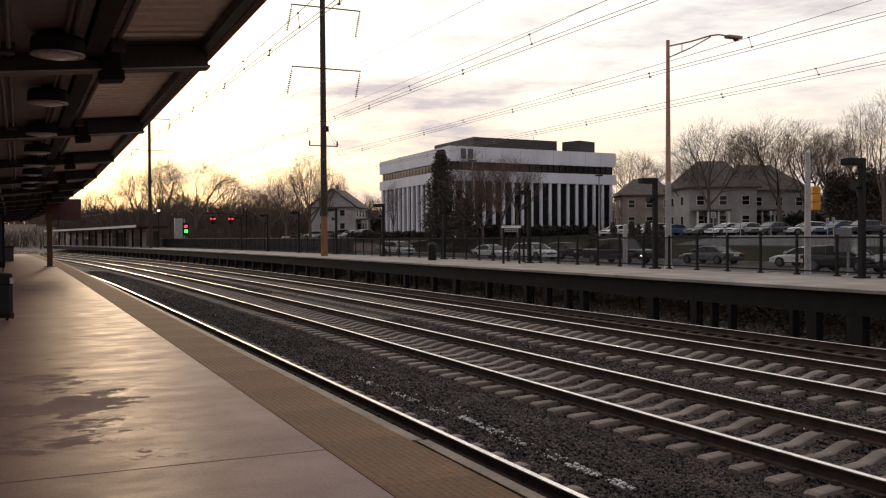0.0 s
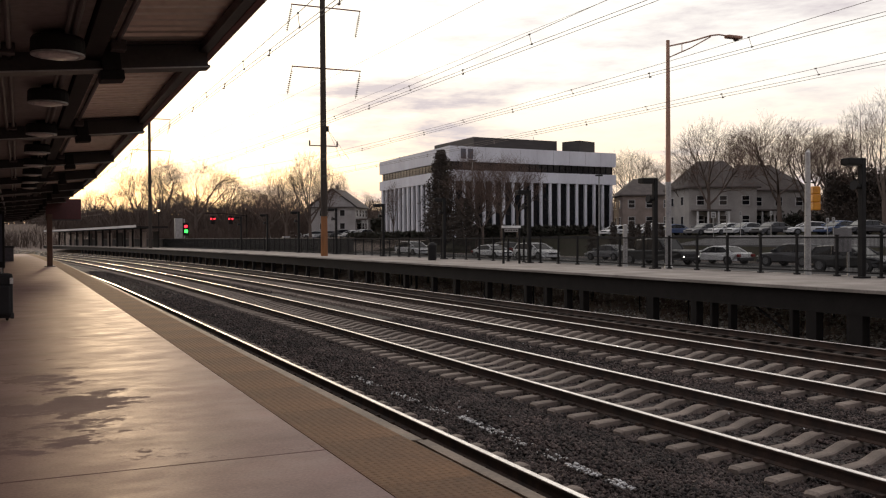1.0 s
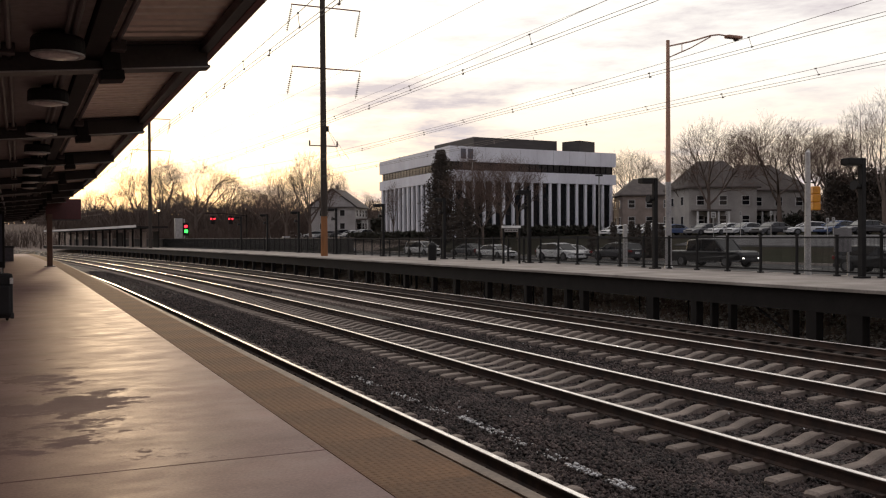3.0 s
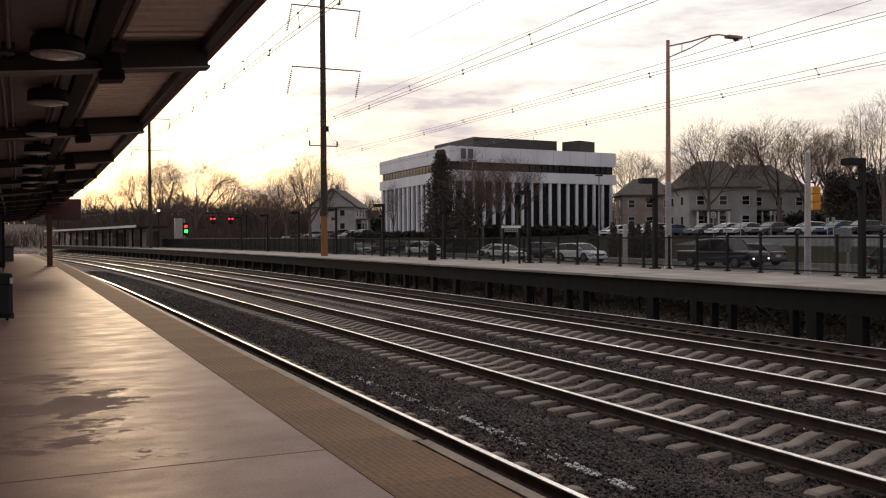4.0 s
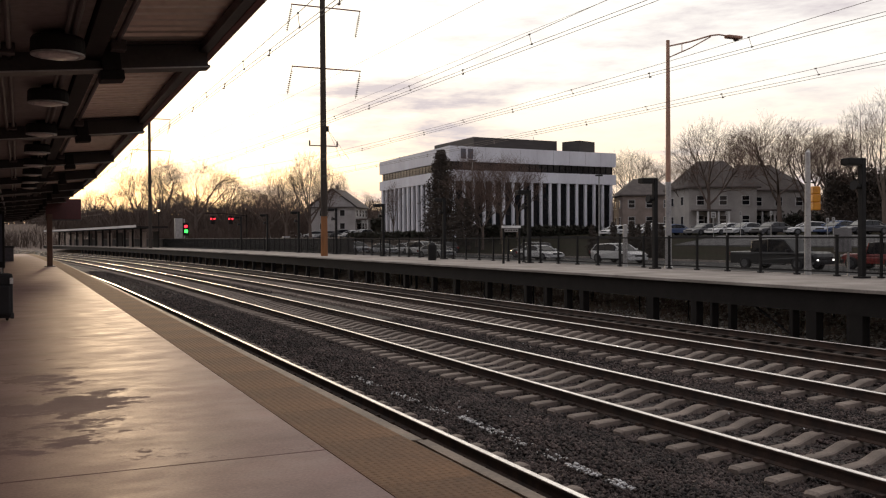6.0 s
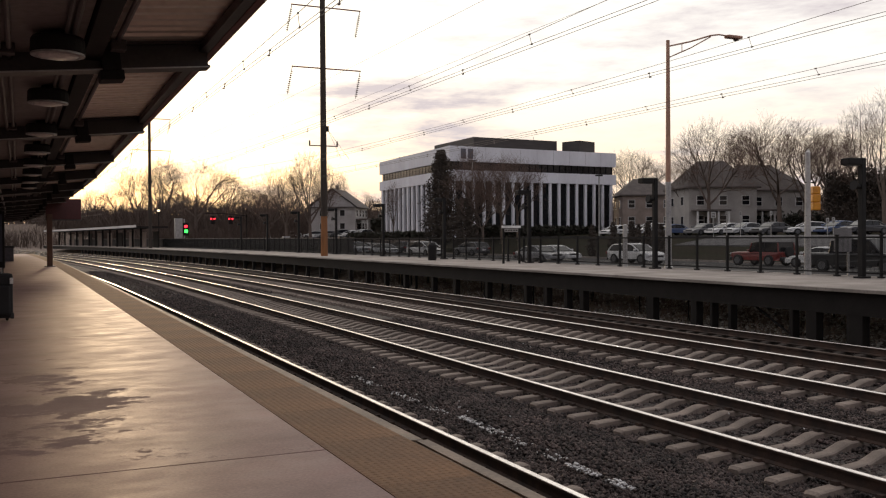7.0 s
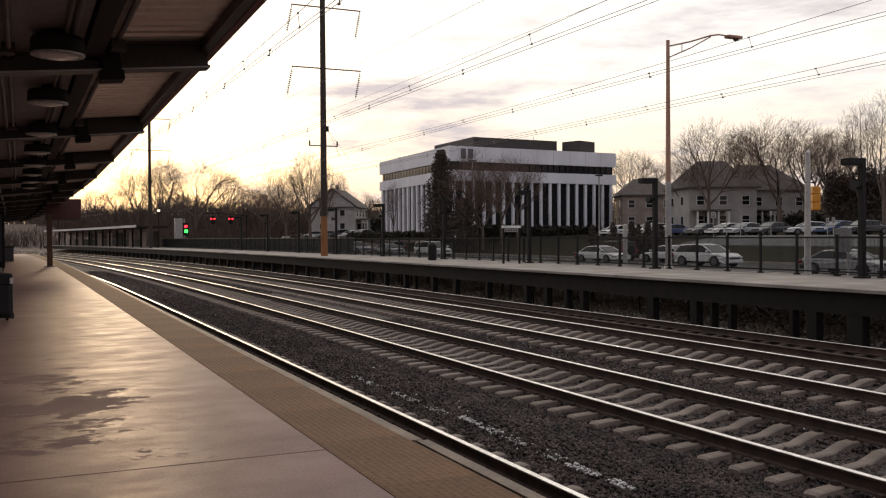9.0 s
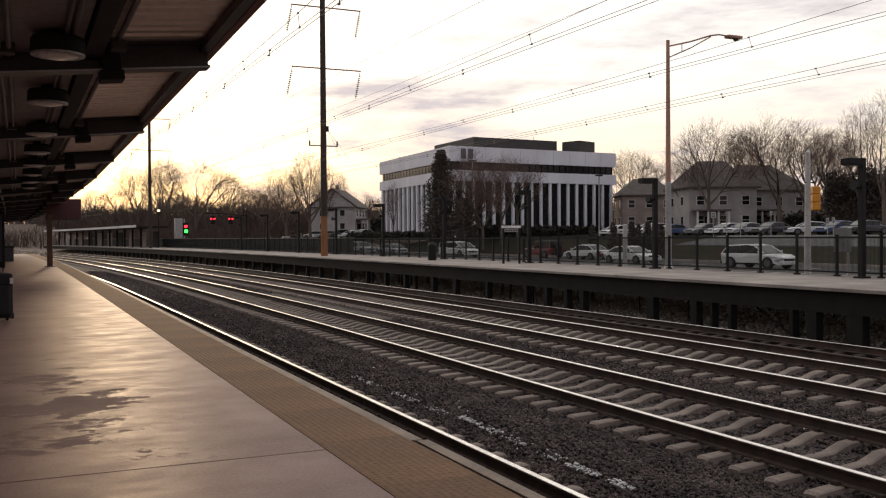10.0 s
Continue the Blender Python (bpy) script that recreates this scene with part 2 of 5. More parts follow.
def lathe(bm, profile, sides=16, m=None):
    """A turned body: profile of (radius, height)."""
    m = m or Matrix()
    rings = [[bm.verts.new(m @ Vector((r * math.cos(q), r * math.sin(q), z))) for q in (2 * math.pi * k / sides for k in range(sides))] for r, z in profile]
    for r0, r1 in zip(rings, rings[1:]):
        for k in range(sides):
            bm.faces.new((r0[k], r0[(k + 1) % sides], r1[(k + 1) % sides], r1[k]))
    bm.faces.new(rings[0][::-1]); bm.faces.new(rings[-1])
    return bm


def prism(bm, outline, y0, y1, m=None):
    """An outline in x and z, drawn out from y0 to y1."""
    m = m or Matrix()
    a = [bm.verts.new(m @ Vector((x, y0, z))) for x, z in outline]
    b = [bm.verts.new(m @ Vector((x, y1, z))) for x, z in outline]
    n = len(outline)
    for k in range(n):
        bm.faces.new((a[k], a[(k + 1) % n], b[(k + 1) % n], b[k]))
    bm.faces.new(a[::-1]); bm.faces.new(b)
    return bm


# ---------------------------------------------------------------- the line of the railway
EDGE_X = 2.445            # platform edge beside the camera
_s = np.arange(-60.0, 1500.0, 0.25)
_th = 0.000194 * _s + 0.00067 * np.clip(_s - 50.1, 0, 170)
_cx = np.concatenate([[0], np.cumsum(-np.sin(_th[:-1]) * 0.25)])
_cy = np.concatenate([[0], np.cumsum(np.cos(_th[:-1]) * 0.25)])
_i0 = int(60 / 0.25)
_cx += EDGE_X - _cx[_i0]
_cy -= _cy[_i0]


def turn(s):
    return float(np.interp(s, _s, _th))


def at(u, s, z=0.0):
    """The place u metres to the right of the platform edge, s metres along it."""
    t = turn(s)
    return Vector((float(np.interp(s, _s, _cx)) + u * math.cos(t), float(np.interp(s, _s, _cy)) + u * math.sin(t), z))


def along(u, s, z=0.0, spin=0.0):
    """The pose of a thing there: y along the line, x across it."""
    return Matrix.Translation(at(u, s, z)) @ Matrix.Rotation(turn(s) + radians(spin), 4, "Z")


def sweep(bm, profile, stations, closed=True):
    """A profile of (u, z) carried along the line."""
    rings = [[bm.verts.new(at(u, s, z)) for u, z in profile] for s in stations]
    n = len(profile)
    for r0, r1 in zip(rings, rings[1:]):
        for k in range(n if closed else n - 1):
            bm.faces.new((r0[k], r0[(k + 1) % n], r1[(k + 1) % n], r1[k]))
    if closed:
        bm.faces.new(rings[0][::-1]); bm.faces.new(rings[-1])
    return bm


def stations(s0, s1, step=6.0):
    n = max(1, int(math.ceil((s1 - s0) / step)))
    return [s0 + (s1 - s0) * k / n for k in range(n + 1)]


# ---------------------------------------------------------------- ground
def ground_height(u, s):
    """Height of the land at u, s: track bed, bank behind the far platform, road, then a long rise."""
    prof = [(-400, 0.5), (-30, -1.2), (-8, -1.6), (0.2, -1.7), (1.0, -1.69), (3.6, -1.68), (4.6, -1.64), (5.6, -1.68), (16.3, -1.69), (16.8, -1.68), (18.5, -1.45), (20.5, -1.05), (23.0, -0.85), (31.5, -0.8),
            (48.3, -0.8), (53.5, -0.35), (63.0, 1.0), (95.0, 1.6), (130.0, 2.6), (200.0, 5.0), (400.0, 14.0), (1500.0, 30.0)]
    z = float(np.interp(u, [p[0] for p in prof], [p[1] for p in prof]))
    if u > 23 and not 31 < u < 50:
        z += 0.12 * noise.noise(Vector((u * 0.05, s * 0.05, 0)))
    if u > 51.5:
        z += 1.1 * min(max((s - 112) / 55, 0), 1) * min((u - 51.5) / 6, 1)
    if s > 180 and not -12 < u < 23.5:
        z += 7.0 * min((s - 180) / 110, 1) ** 1.3
    return z


def build_ground():
    us = [-900, -400, -120, -40, -8, 0.2, 0.6, 1.0, 2, 3, 4, 5, 6, 7, 8, 9, 10, 11, 12, 13, 14, 15, 16, 16.3, 16.8, 17.6, 18.5, 19.5, 20.5, 23, 27, 31.5,
          48.3, 50, 53.5, 58, 63, 75, 85, 95, 110, 130, 160, 200, 260, 330, 400, 600, 900, 1500]
    ss = [-60, -30, 0, 10, 20, 30, 40, 50, 60, 75, 90, 110, 130, 160, 200, 240, 280, 330, 400, 500, 650, 800, 1000, 1200, 1490]
    verts = [at(u, s, ground_height(u, s)) for s in ss for u in us]
    n = len(us)
    faces = [(j * n + i, j * n + i + 1, (j + 1) * n + i + 1, (j + 1) * n + i) for j in range(len(ss) - 1) for i in range(n - 1)]
    ob = pydata("ground", verts, faces, M["earth"])
    ob.data.materials.append(M["ballast"]); ob.data.materials.append(M["grass"])
    for k, p in enumerate(ob.data.polygons):
        u = us[k % (n - 1)]
        # far rise takes the paler earth colour instead of grass, standing in for haze
        p.material_index = 1 if 0 <= u < 16.3 else (2 if 20.5 <= u < 110 and ss[k // (n - 1)] < 130 else 0)
    tagged(ob, "dark crushed-stone track bed, leafy bank and winter grass", "ground", kind="structure")


build_ground()


# ---------------------------------------------------------------- tracks
RAIL_Z = -1.367
TIE_STEP = 0.63
TIE_SKEW = 10.5
RAIL_H = 0.19


def rail(name, u, s0, s1, parent, top, label=""):
    """One rail: foot, web and a head with a worn running band."""
    z = RAIL_Z
    prof = [(-0.07, z - RAIL_H), (0.07, z - RAIL_H), (0.07, z - RAIL_H + 0.012), (0.012, z - RAIL_H + 0.035), (0.012, z - 0.045), (0.045, z - 0.038),
            (0.045, z - 0.008), (0.034, z), (-0.034, z), (-0.045, z - 0.008), (-0.045, z - 0.038), (-0.012, z - 0.045), (-0.012, z - RAIL_H + 0.035), (-0.07, z - RAIL_H + 0.012)]
    ob = part(name, sweep(bmesh.new(), [(u + a, b) for a, b in prof], stations(s0, s1, 5.0)), M["rail_side"], parent, label)
    head = [(u + a, z + b) for a, b in ((0.046, -0.014), (0.0455, -0.007), (0.041, -0.002), (0.031, 0.0015), (0.016, 0.0035), (0, 0.004), (-0.016, 0.0035), (-0.031, 0.0015), (-0.041, -0.002), (-0.0455, -0.007), (-0.046, -0.014))]
    part("running_surface", sweep(bmesh.new(), head, stations(s0, s1, 5.0), closed=False), top, ob, "bright worn steel running surface", True)
    return ob


def tie_mesh(length, mat, name="tie"):
    """A sleeper: high at the rail seats, waisted in the middle, chamfered."""
    half = length / 2
    rows = [(-half, 0.08, -0.03), (-half + 0.05, 0.105, 0.0), (-half * 0.45, 0.105, 0.0), (-half * 0.22, 0.1, -0.085), (half * 0.22, 0.1, -0.085), (half * 0.45, 0.105, 0.0), (half - 0.05, 0.105, 0.0), (half, 0.08, -0.03)]
    verts, faces = [], []
    for x, w, z in rows:
        verts += [(x, -w - 0.02, -0.2), (x, -w, z - 0.015), (x, -w + 0.03, z), (x, w - 0.03, z), (x, w, z - 0.015), (x, w + 0.02, -0.2)]
    for k in range(len(rows) - 1):
        for j in range(5):
            a = k * 6 + j
            faces.append((a, a + 6, a + 7, a + 1))
    faces += [tuple(range(6)), tuple(range(len(verts) - 1, len(verts) - 7, -1))]
    me = bpy.data.meshes.new(name)
    me.from_pydata(verts, [], faces)
    me.materials.append(mat)
    return me


M["rail_dull"] = material("rail_dull_rust", (0.09, 0.06, 0.045), 0.6, 0.4, scale=2, fine=20)
M["tie_wood"] = material("timber_tie", (0.075, 0.058, 0.048), 0.9, color2=(0.04, 0.032, 0.027), scale=2.5, fine=30, bump=0.3, per_object=0.2, stretch=(0.4, 4, 4))


def build_track(u_near, u_far, dull_near, wood, s_first):
    c = (u_near + u_far) / 2
    label = "timber-sleeper track with one bright rail beside the far platform" if wood else "ballasted track with bright worn rails on concrete sleepers"
    tr = thing("railway_track", Matrix(), label, "track", "four parallel tracks", "structure")
    rail("rail", u_near, -30, 420, tr, M["rail_dull"] if dull_near else M["rail_top"])
    rail("rail", u_far, -30, 420, tr, M["rail_top"])
    length = (u_far - u_near) + 1.24
    me = tie_mesh(length, M["tie_wood"] if wood else M["tie"])
    rng = random.Random(int(u_near * 100))
    s, n = s_first, 0
    base = RAIL_Z - RAIL_H - 0.004
    joined_v, joined_f = [], []
    while s < 240:
        m = along(c + rng.uniform(-0.02, 0.02), s, base, TIE_SKEW + rng.uniform(-0.4, 0.4))
        if s > 2.5 and n < 170:
            ob = new("tie", me)
            ob.parent, ob.matrix_basis = tr, m
            n += 1
        else:
            k = len(joined_v)
            joined_v += [tuple(m @ Vector((x, y, z))) for x, y, z in ((-length / 2, -0.13, 0), (length / 2, -0.13, 0), (length / 2, 0.13, 0), (-length / 2, 0.13, 0),
                                                                     (-length / 2, -0.15, -0.1), (length / 2, -0.15, -0.1), (length / 2, 0.15, -0.1), (-length / 2, 0.15, -0.1))]
            joined_f += [tuple(k + q for q in fc) for fc in ((0, 1, 2, 3), (4, 5, 1, 0), (6, 7, 3, 2), (5, 6, 2, 1), (7, 4, 0, 3))]
        s += TIE_STEP
    rest = pydata("tie_row", joined_v, joined_f, M["tie_wood"] if wood else M["tie"], tr)
    rest["kind"] = "stuff"
    # clips that hold the rails down
    if not wood:
        bm = bmesh.new()
        for k in range(70):
            for u in (u_near, u_far):
                for side in (-0.105, 0.105):
                    box(bm, (0, 0, 0), (0.07, 0.09, 0.05), m=along(u + side, s_first + TIE_STEP * (44 + k) + (u + side - c) * math.tan(math.radians(TIE_SKEW)), base + 0.022))
        part("rail_clips", bm, M["rail_side"], tr)["kind"] = "stuff"


TRACKS = [(0.79, 2.891, False, False), (6.276, 8.378, False, False), (10.99, 13.349, False, False), (14.5, 16.254, True, True)]
for k, (a, b, dull, wood) in enumerate(TRACKS):
    build_track(a, b, dull, wood, -29.6 + (0.12, 0.63, 0.15, 0.5)[k])


def scatter_stones(name, mat, label, boxes, size, seed, z_of):
    """Broken stones as small eight-sided lumps, laid over stretches of the bed: (u0, u1, s0, s1, count)."""
    rng = np.random.default_rng(seed)
    base = np.array([(1, 0, 0), (-1, 0, 0), (0, 1, 0), (0, -1, 0), (0, 0, 1), (0, 0, -1)], float)
    tri = np.array([(0, 2, 4), (2, 1, 4), (1, 3, 4), (3, 0, 4), (2, 0, 5), (1, 2, 5), (3, 1, 5), (0, 3, 5)])
    allv, allf, off = [], [], 0
    for u0, u1, s0, s1, count in boxes:
        u, s = rng.uniform(u0, u1, count), rng.uniform(s0, s1, count)
        th = np.interp(s, _s, _th)
        x, y = np.interp(s, _s, _cx) + u * np.cos(th), np.interp(s, _s, _cy) + u * np.sin(th)
        r = size * rng.uniform(0.5, 1.35, (count, 1, 1)) * rng.uniform(0.6, 1.2, (count, 1, 3)) * np.array([1, 1, 0.75])
        v = base[None] * r * rng.uniform(0.65, 1.2, (count, 6, 1))
        v += rng.normal(0, 0.22 * size, (count, 6, 3))
        q = rng.uniform(0, 2 * np.pi, count)
        c, si = np.cos(q)[:, None], np.sin(q)[:, None]
        vx, vy = v[:, :, 0] * c - v[:, :, 1] * si, v[:, :, 0] * si + v[:, :, 1] * c
        z = z_of(u, rng)
        vv = np.stack([vx + x[:, None], vy + y[:, None], v[:, :, 2] + z[:, None]], 2).reshape(-1, 3)
        ff = (tri[None] + (np.arange(count) * 6)[:, None, None] + off).reshape(-1, 3)
        allv.append(vv); allf.append(ff); off += count * 6
    v, fcs = np.concatenate(allv), np.concatenate(allf)
    me = bpy.data.meshes.new(name)
    me.vertices.add(len(v)); me.vertices.foreach_set("co", v.ravel())
    me.loops.add(fcs.size); me.loops.foreach_set("vertex_index", fcs.ravel())
    me.polygons.add(len(fcs)); me.polygons.foreach_set("loop_start", np.arange(0, fcs.size, 3)); me.polygons.foreach_set("loop_total", np.full(len(fcs), 3))
    me.update(); me.validate()
    me.materials.append(mat)
    return tagged(new(name, me), label, name.replace("_", " "), kind="stuff")


def stone_material():
    m = material("ballast_stone", (0.062, 0.045, 0.04), 0.85, color2=(0.026, 0.0195, 0.0175), scale=1.6, fine=60, bump=0.2)
    n, l = m.node_tree.nodes, m.node_tree.links
    b = n["Principled BSDF"]
    old = b.inputs["Base Color"].links[0].from_socket
    geo = n.new("ShaderNodeNewGeometry")
    mr = n.new("ShaderNodeMapRange")
    mr.inputs[3].default_value, mr.inputs[4].default_value = 0.2, 2.8
    l.new(geo.outputs["Random Per Island"], mr.inputs[0])
    mx = n.new("ShaderNodeMix"); mx.data_type = "RGBA"; mx.blend_type = "MULTIPLY"
    mx.inputs[0].default_value = 1.0
    l.new(old, mx.inputs[6]); l.new(mr.outputs[0], mx.inputs[7]); l.new(mx.outputs[2], b.inputs["Base Color"])
    return m


M["stone"] = stone_material()


def bed(u, rng):
    crown = -1.66 + 0.085 * np.exp(-((u - 4.6) / 0.7) ** 2)
    for a, b, _, wood in TRACKS[:3]:      # the bed is a little lower between the rails
        crown = crown - 0.035 * ((u > a + 0.3) & (u < b - 0.3))
    return crown + rng.uniform(-0.02, 0.02, len(u))


scatter_stones("ballast", M["stone"], "dark grey crushed-stone ballast between the sleepers", [
    (1.0, 6.5, 3, 11, 36000), (1.0, 6.5, 11, 24, 36000), (6.2, 11.2, 5, 16, 34000), (6.2, 11.2, 16, 32, 26000), (10.8, 16.6, 8, 22, 20000), (10.8, 16.6, 22, 42, 14000), (1.0, 9, 24, 50, 46000), (1.0, 12, 50, 90, 26000), (3.1, 6.1, 3, 16, 16000)],
    0.037, 5, bed)


# ---------------------------------------------------------------- near platform
def wet_concrete():
    """Trowelled concrete, wet in places: smooth dark water between dry scuffed patches."""
    m = bpy.data.materials.new("damp_platform_concrete")
    m.use_nodes = True
    n, l = m.node_tree.nodes, m.node_tree.links
    b = n["Principled BSDF"]
    tc = n.new("ShaderNodeTexCoord")
    mp = n.new("ShaderNodeMapping"); mp.inputs["Scale"].default_value = (0.7, 1.0, 1.0)
    l.new(tc.outputs["Object"], mp.inputs["Vector"])

    def tex(scale, detail, rough=0.55):
        t = n.new("ShaderNodeTexNoise")
        t.inputs["Scale"].default_value, t.inputs["Detail"].default_value, t.inputs["Roughness"].default_value = scale, detail, rough
        l.new(mp.outputs["Vector"], t.inputs["Vector"])
        return t.outputs["Fac"]

    def remap(src, a, b0, c, d):
        r = n.new("ShaderNodeMapRange")
        for i, v in enumerate((a, b0, c, d)):
            r.inputs[i + 1].default_value = v
        l.new(src, r.inputs[0])
        return r.outputs[0]

    # the damp gathers in a hollow of the slab; elsewhere only small patches
    sub_, scl, ln = n.new("ShaderNodeVectorMath"), n.new("ShaderNodeVectorMath"), n.new("ShaderNodeVectorMath")
    sub_.operation, scl.operation, ln.operation = "SUBTRACT", "MULTIPLY", "LENGTH"
    sub_.inputs[1].default_value, scl.inputs[1].default_value = (0.15, 8.3, 0.0), (0.9, 0.26, 0.0)
    l.new(tc.outputs["Object"], sub_.inputs[0]); l.new(sub_.outputs[0], scl.inputs[0]); l.new(scl.outputs[0], ln.inputs[0])
    hollow = n.new("ShaderNodeMath")
    l.new(tex(0.95, 12, 0.76), hollow.inputs[0]); l.new(remap(ln.outputs["Value"], 0.2, 1.15, 0.07, -0.06), hollow.inputs[1])
    wet = remap(hollow.outputs[0], 0.562, 0.592, 0.0, 1.0)
    # a thin film of water stands along the rim of the damp
    film = n.new("ShaderNodeMath"); film.operation = "MULTIPLY"
    l.new(remap(hollow.outputs[0], 0.545, 0.56, 0.0, 1.0), film.inputs[0]); l.new(remap(hollow.outputs[0], 0.562, 0.57, 1.0, 0.0), film.inputs[1])
    stain, grain = tex(0.9, 8, 0.68), tex(70, 3)
    ramp = n.new("ShaderNodeValToRGB")
    ramp.color_ramp.elements[0].position, ramp.color_ramp.elements[1].position = 0.3, 0.7
    ramp.color_ramp.elements[0].color, ramp.color_ramp.elements[1].color = (0.355, 0.212, 0.197, 1), (0.205, 0.122, 0.115, 1)
    l.new(stain, ramp.inputs["Fac"])
    mul = n.new("ShaderNodeMix"); mul.data_type = "RGBA"; mul.blend_type = "MULTIPLY"; mul.inputs[0].default_value = 1.0
    l.new(ramp.outputs["Color"], mul.inputs[6]); l.new(remap(grain, 0.3, 0.7, 0.8, 1.15), mul.inputs[7])
    dark = n.new("ShaderNodeMix"); dark.data_type = "RGBA"
    dark.inputs[7].default_value = (0.19, 0.124, 0.12, 1)
    l.new(remap(wet, 0, 1, 0.0, 0.5), dark.inputs[0]); l.new(mul.outputs[2], dark.inputs[6])
    l.new(dark.outputs[2], b.inputs["Base Color"])
    add = n.new("ShaderNodeMath")
    l.new(remap(wet, 0, 1, 0.0, 0.22), add.inputs[0])
    l.new(remap(tex(2.4, 8, 0.7), 0.3, 0.7, 0.44, 0.62), add.inputs[1])
    sub2 = n.new("ShaderNodeMath"); sub2.operation = "SUBTRACT"
    l.new(add.outputs[0], sub2.inputs[0]); l.new(remap(film.outputs[0], 0, 1, 0.0, 0.06), sub2.inputs[1])
    l.new(sub2.outputs[0], b.inputs["Roughness"])
    b.inputs["Specular IOR Level"].default_value = 0.2
    bp = n.new("ShaderNodeBump"); bp.inputs["Strength"].default_value, bp.inputs["Distance"].default_value = 0.3, 0.003
    l.new(tex(6, 5), bp.inputs["Height"]); l.new(bp.outputs["Normal"], b.inputs["Normal"])
    return m


M["wet"] = wet_concrete()
JOINTS = [-14.0, -2.4, 5.75, 13.9, 22.0, 30.0, 38.2, 46.3, 54.5, 62.6, 70.8, 79.0, 95.0]
plat = thing("platform_near", Matrix(), "damp grey concrete railway platform with a yellow tactile edge", "platform", kind="structure")
TACT = 0.681
for a, b in zip(JOINTS, JOINTS[1:]):
    top = [(-9.0, -0.22), (-TACT, -0.22), (-TACT, 0.0), (-9.0, 0.0)]
    part("slab", sweep(bmesh.new(), top, stations(a + 0.009, b - 0.009, 4)), M["wet"], plat)
    nose = [(-TACT + 0.0, -0.22), (0.0, -0.22), (0.012, -0.02), (0.0, 0.0), (-0.085, 0.0), (-0.085, -0.012), (-TACT + 0.004, -0.012)]
    shift = 0.0 if a > 5 else 0.03
    part("edge_slab", sweep(bmesh.new(), [(u + (shift if u > -0.1 else 0), z) for u, z in nose], stations(a + 0.01, b - 0.01, 4)), M["nosing"], plat, "chipped pale concrete nosing")
part("joint_filler", sweep(bmesh.new(), [(-9, -0.2), (-0.1, -0.2), (-0.1, -0.014), (-9, -0.014)], stations(-14, 95, 5)), M["joint"], plat)
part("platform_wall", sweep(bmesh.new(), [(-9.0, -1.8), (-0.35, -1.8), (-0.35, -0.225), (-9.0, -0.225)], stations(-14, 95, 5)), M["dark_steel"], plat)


def tactile_mesh(wide, long_):
    """A tile with a thin plate and rows of small flat-topped domes."""
    verts, faces = [], []

    def frustum(cx, cy, z0, z1, r0, r1, k):
        o = len(verts)
        for r, z in ((r0, z0), (r1, z1)):
            for j in range(k):
                a = 2 * math.pi * (j + 0.5) / k
                verts.append((cx + r * math.cos(a), cy + r * math.sin(a), z))
        for j in range(k):
            faces.append((o + j, o + (j + 1) % k, o + k + (j + 1) % k, o + k + j))
        faces.append(tuple(o + k + j for j in range(k)))

    o = len(verts)
    for z in (-0.010, 0.002):
        verts.extend([(0, 0, z), (wide, 0, z), (wide, long_, z), (0, long_, z)])
    faces.extend([(4, 5, 6, 7), (0, 1, 5, 4), (1, 2, 6, 5), (2, 3, 7, 6), (3, 0, 4, 7)])
    nx, ny = 13, 24
    for i in range(nx):
        for j in range(ny):
            frustum((i + 0.5) * wide / nx, (j + 0.5) * long_ / ny, 0.002, 0.0042, 0.0165, 0.0095, 6)
    me = bpy.data.meshes.new("tactile_tile")
    me.from_pydata(verts, [], faces)
    me.materials.append(M["tactile"])
    return me


tile_me = tactile_mesh(TACT - 0.095, 1.172)
s = -2.3
while s < 60:
    ob = new("tactile_tile", tile_me)
    ob.parent, ob.matrix_basis = plat, along(-TACT + 0.006, s, 0.0)
    s += 1.175
part("tactile_strip", sweep(bmesh.new(), [(-TACT + 0.006, -0.01), (-0.09, -0.01), (-0.09, 0.004), (-TACT + 0.006, 0.004)], stations(s, 95, 5)), M["tactile"], plat)

# ---------------------------------------------------------------- canopy over the near platform
canopy = thing("platform_canopy", Matrix(), "dark steel platform canopy with ribbed deck and red fascia", "canopy", kind="structure")
C_EDGE, C_Z = -0.72, 2.965
BEAMS = [-3.0, 3.0, 9.0, 14.9, 20.9, 26.9, 33.0, 38.9, 44.8, 50.8, 56.8, 62.7, 68.7, 74.7, 80.6, 86.6]
S0, S1 = -6.0, 88.0


SLOPE = 0.095            # the roof falls from its edge towards the middle of the platform


def edge_u(s):
    return C_EDGE - 0.24 + 0.017 * min(max(s, 0), 30)


def soffit(u):
    """Height of the underside of the cross beams."""
    return C_Z + SLOPE * (u + 0.81)


verts, faces = [], []
s = S0
while s < S1:            # ribbed steel deck, its ribs across the platform
    for ds, z in ((0.0, 0.3), (0.04, 0.255), (0.13, 0.255), (0.17, 0.3)):
        verts += [tuple(at(u, s + ds, soffit(u) + z)) for u in (-9.0, edge_u(s) - 0.02)]
    s += 0.24
faces = [(2 * k, 2 * k + 1, 2 * k + 3, 2 * k + 2) for k in range(len(verts) // 2 - 1)]
pydata("roof_deck", verts, faces, M["deck"], canopy, "ribbed sheet-metal roof deck")
part("roof_top", sweep(bmesh.new(), [(-9.2, soffit(-9.2) + 0.36), (-0.95, soffit(-0.95) + 0.36), (-0.95, soffit(-0.95) + 0.42), (-9.2, soffit(-9.2) + 0.42)], stations(S0, S1, 5)), M["dark_steel"], canopy)
bm = bmesh.new()
rings = []
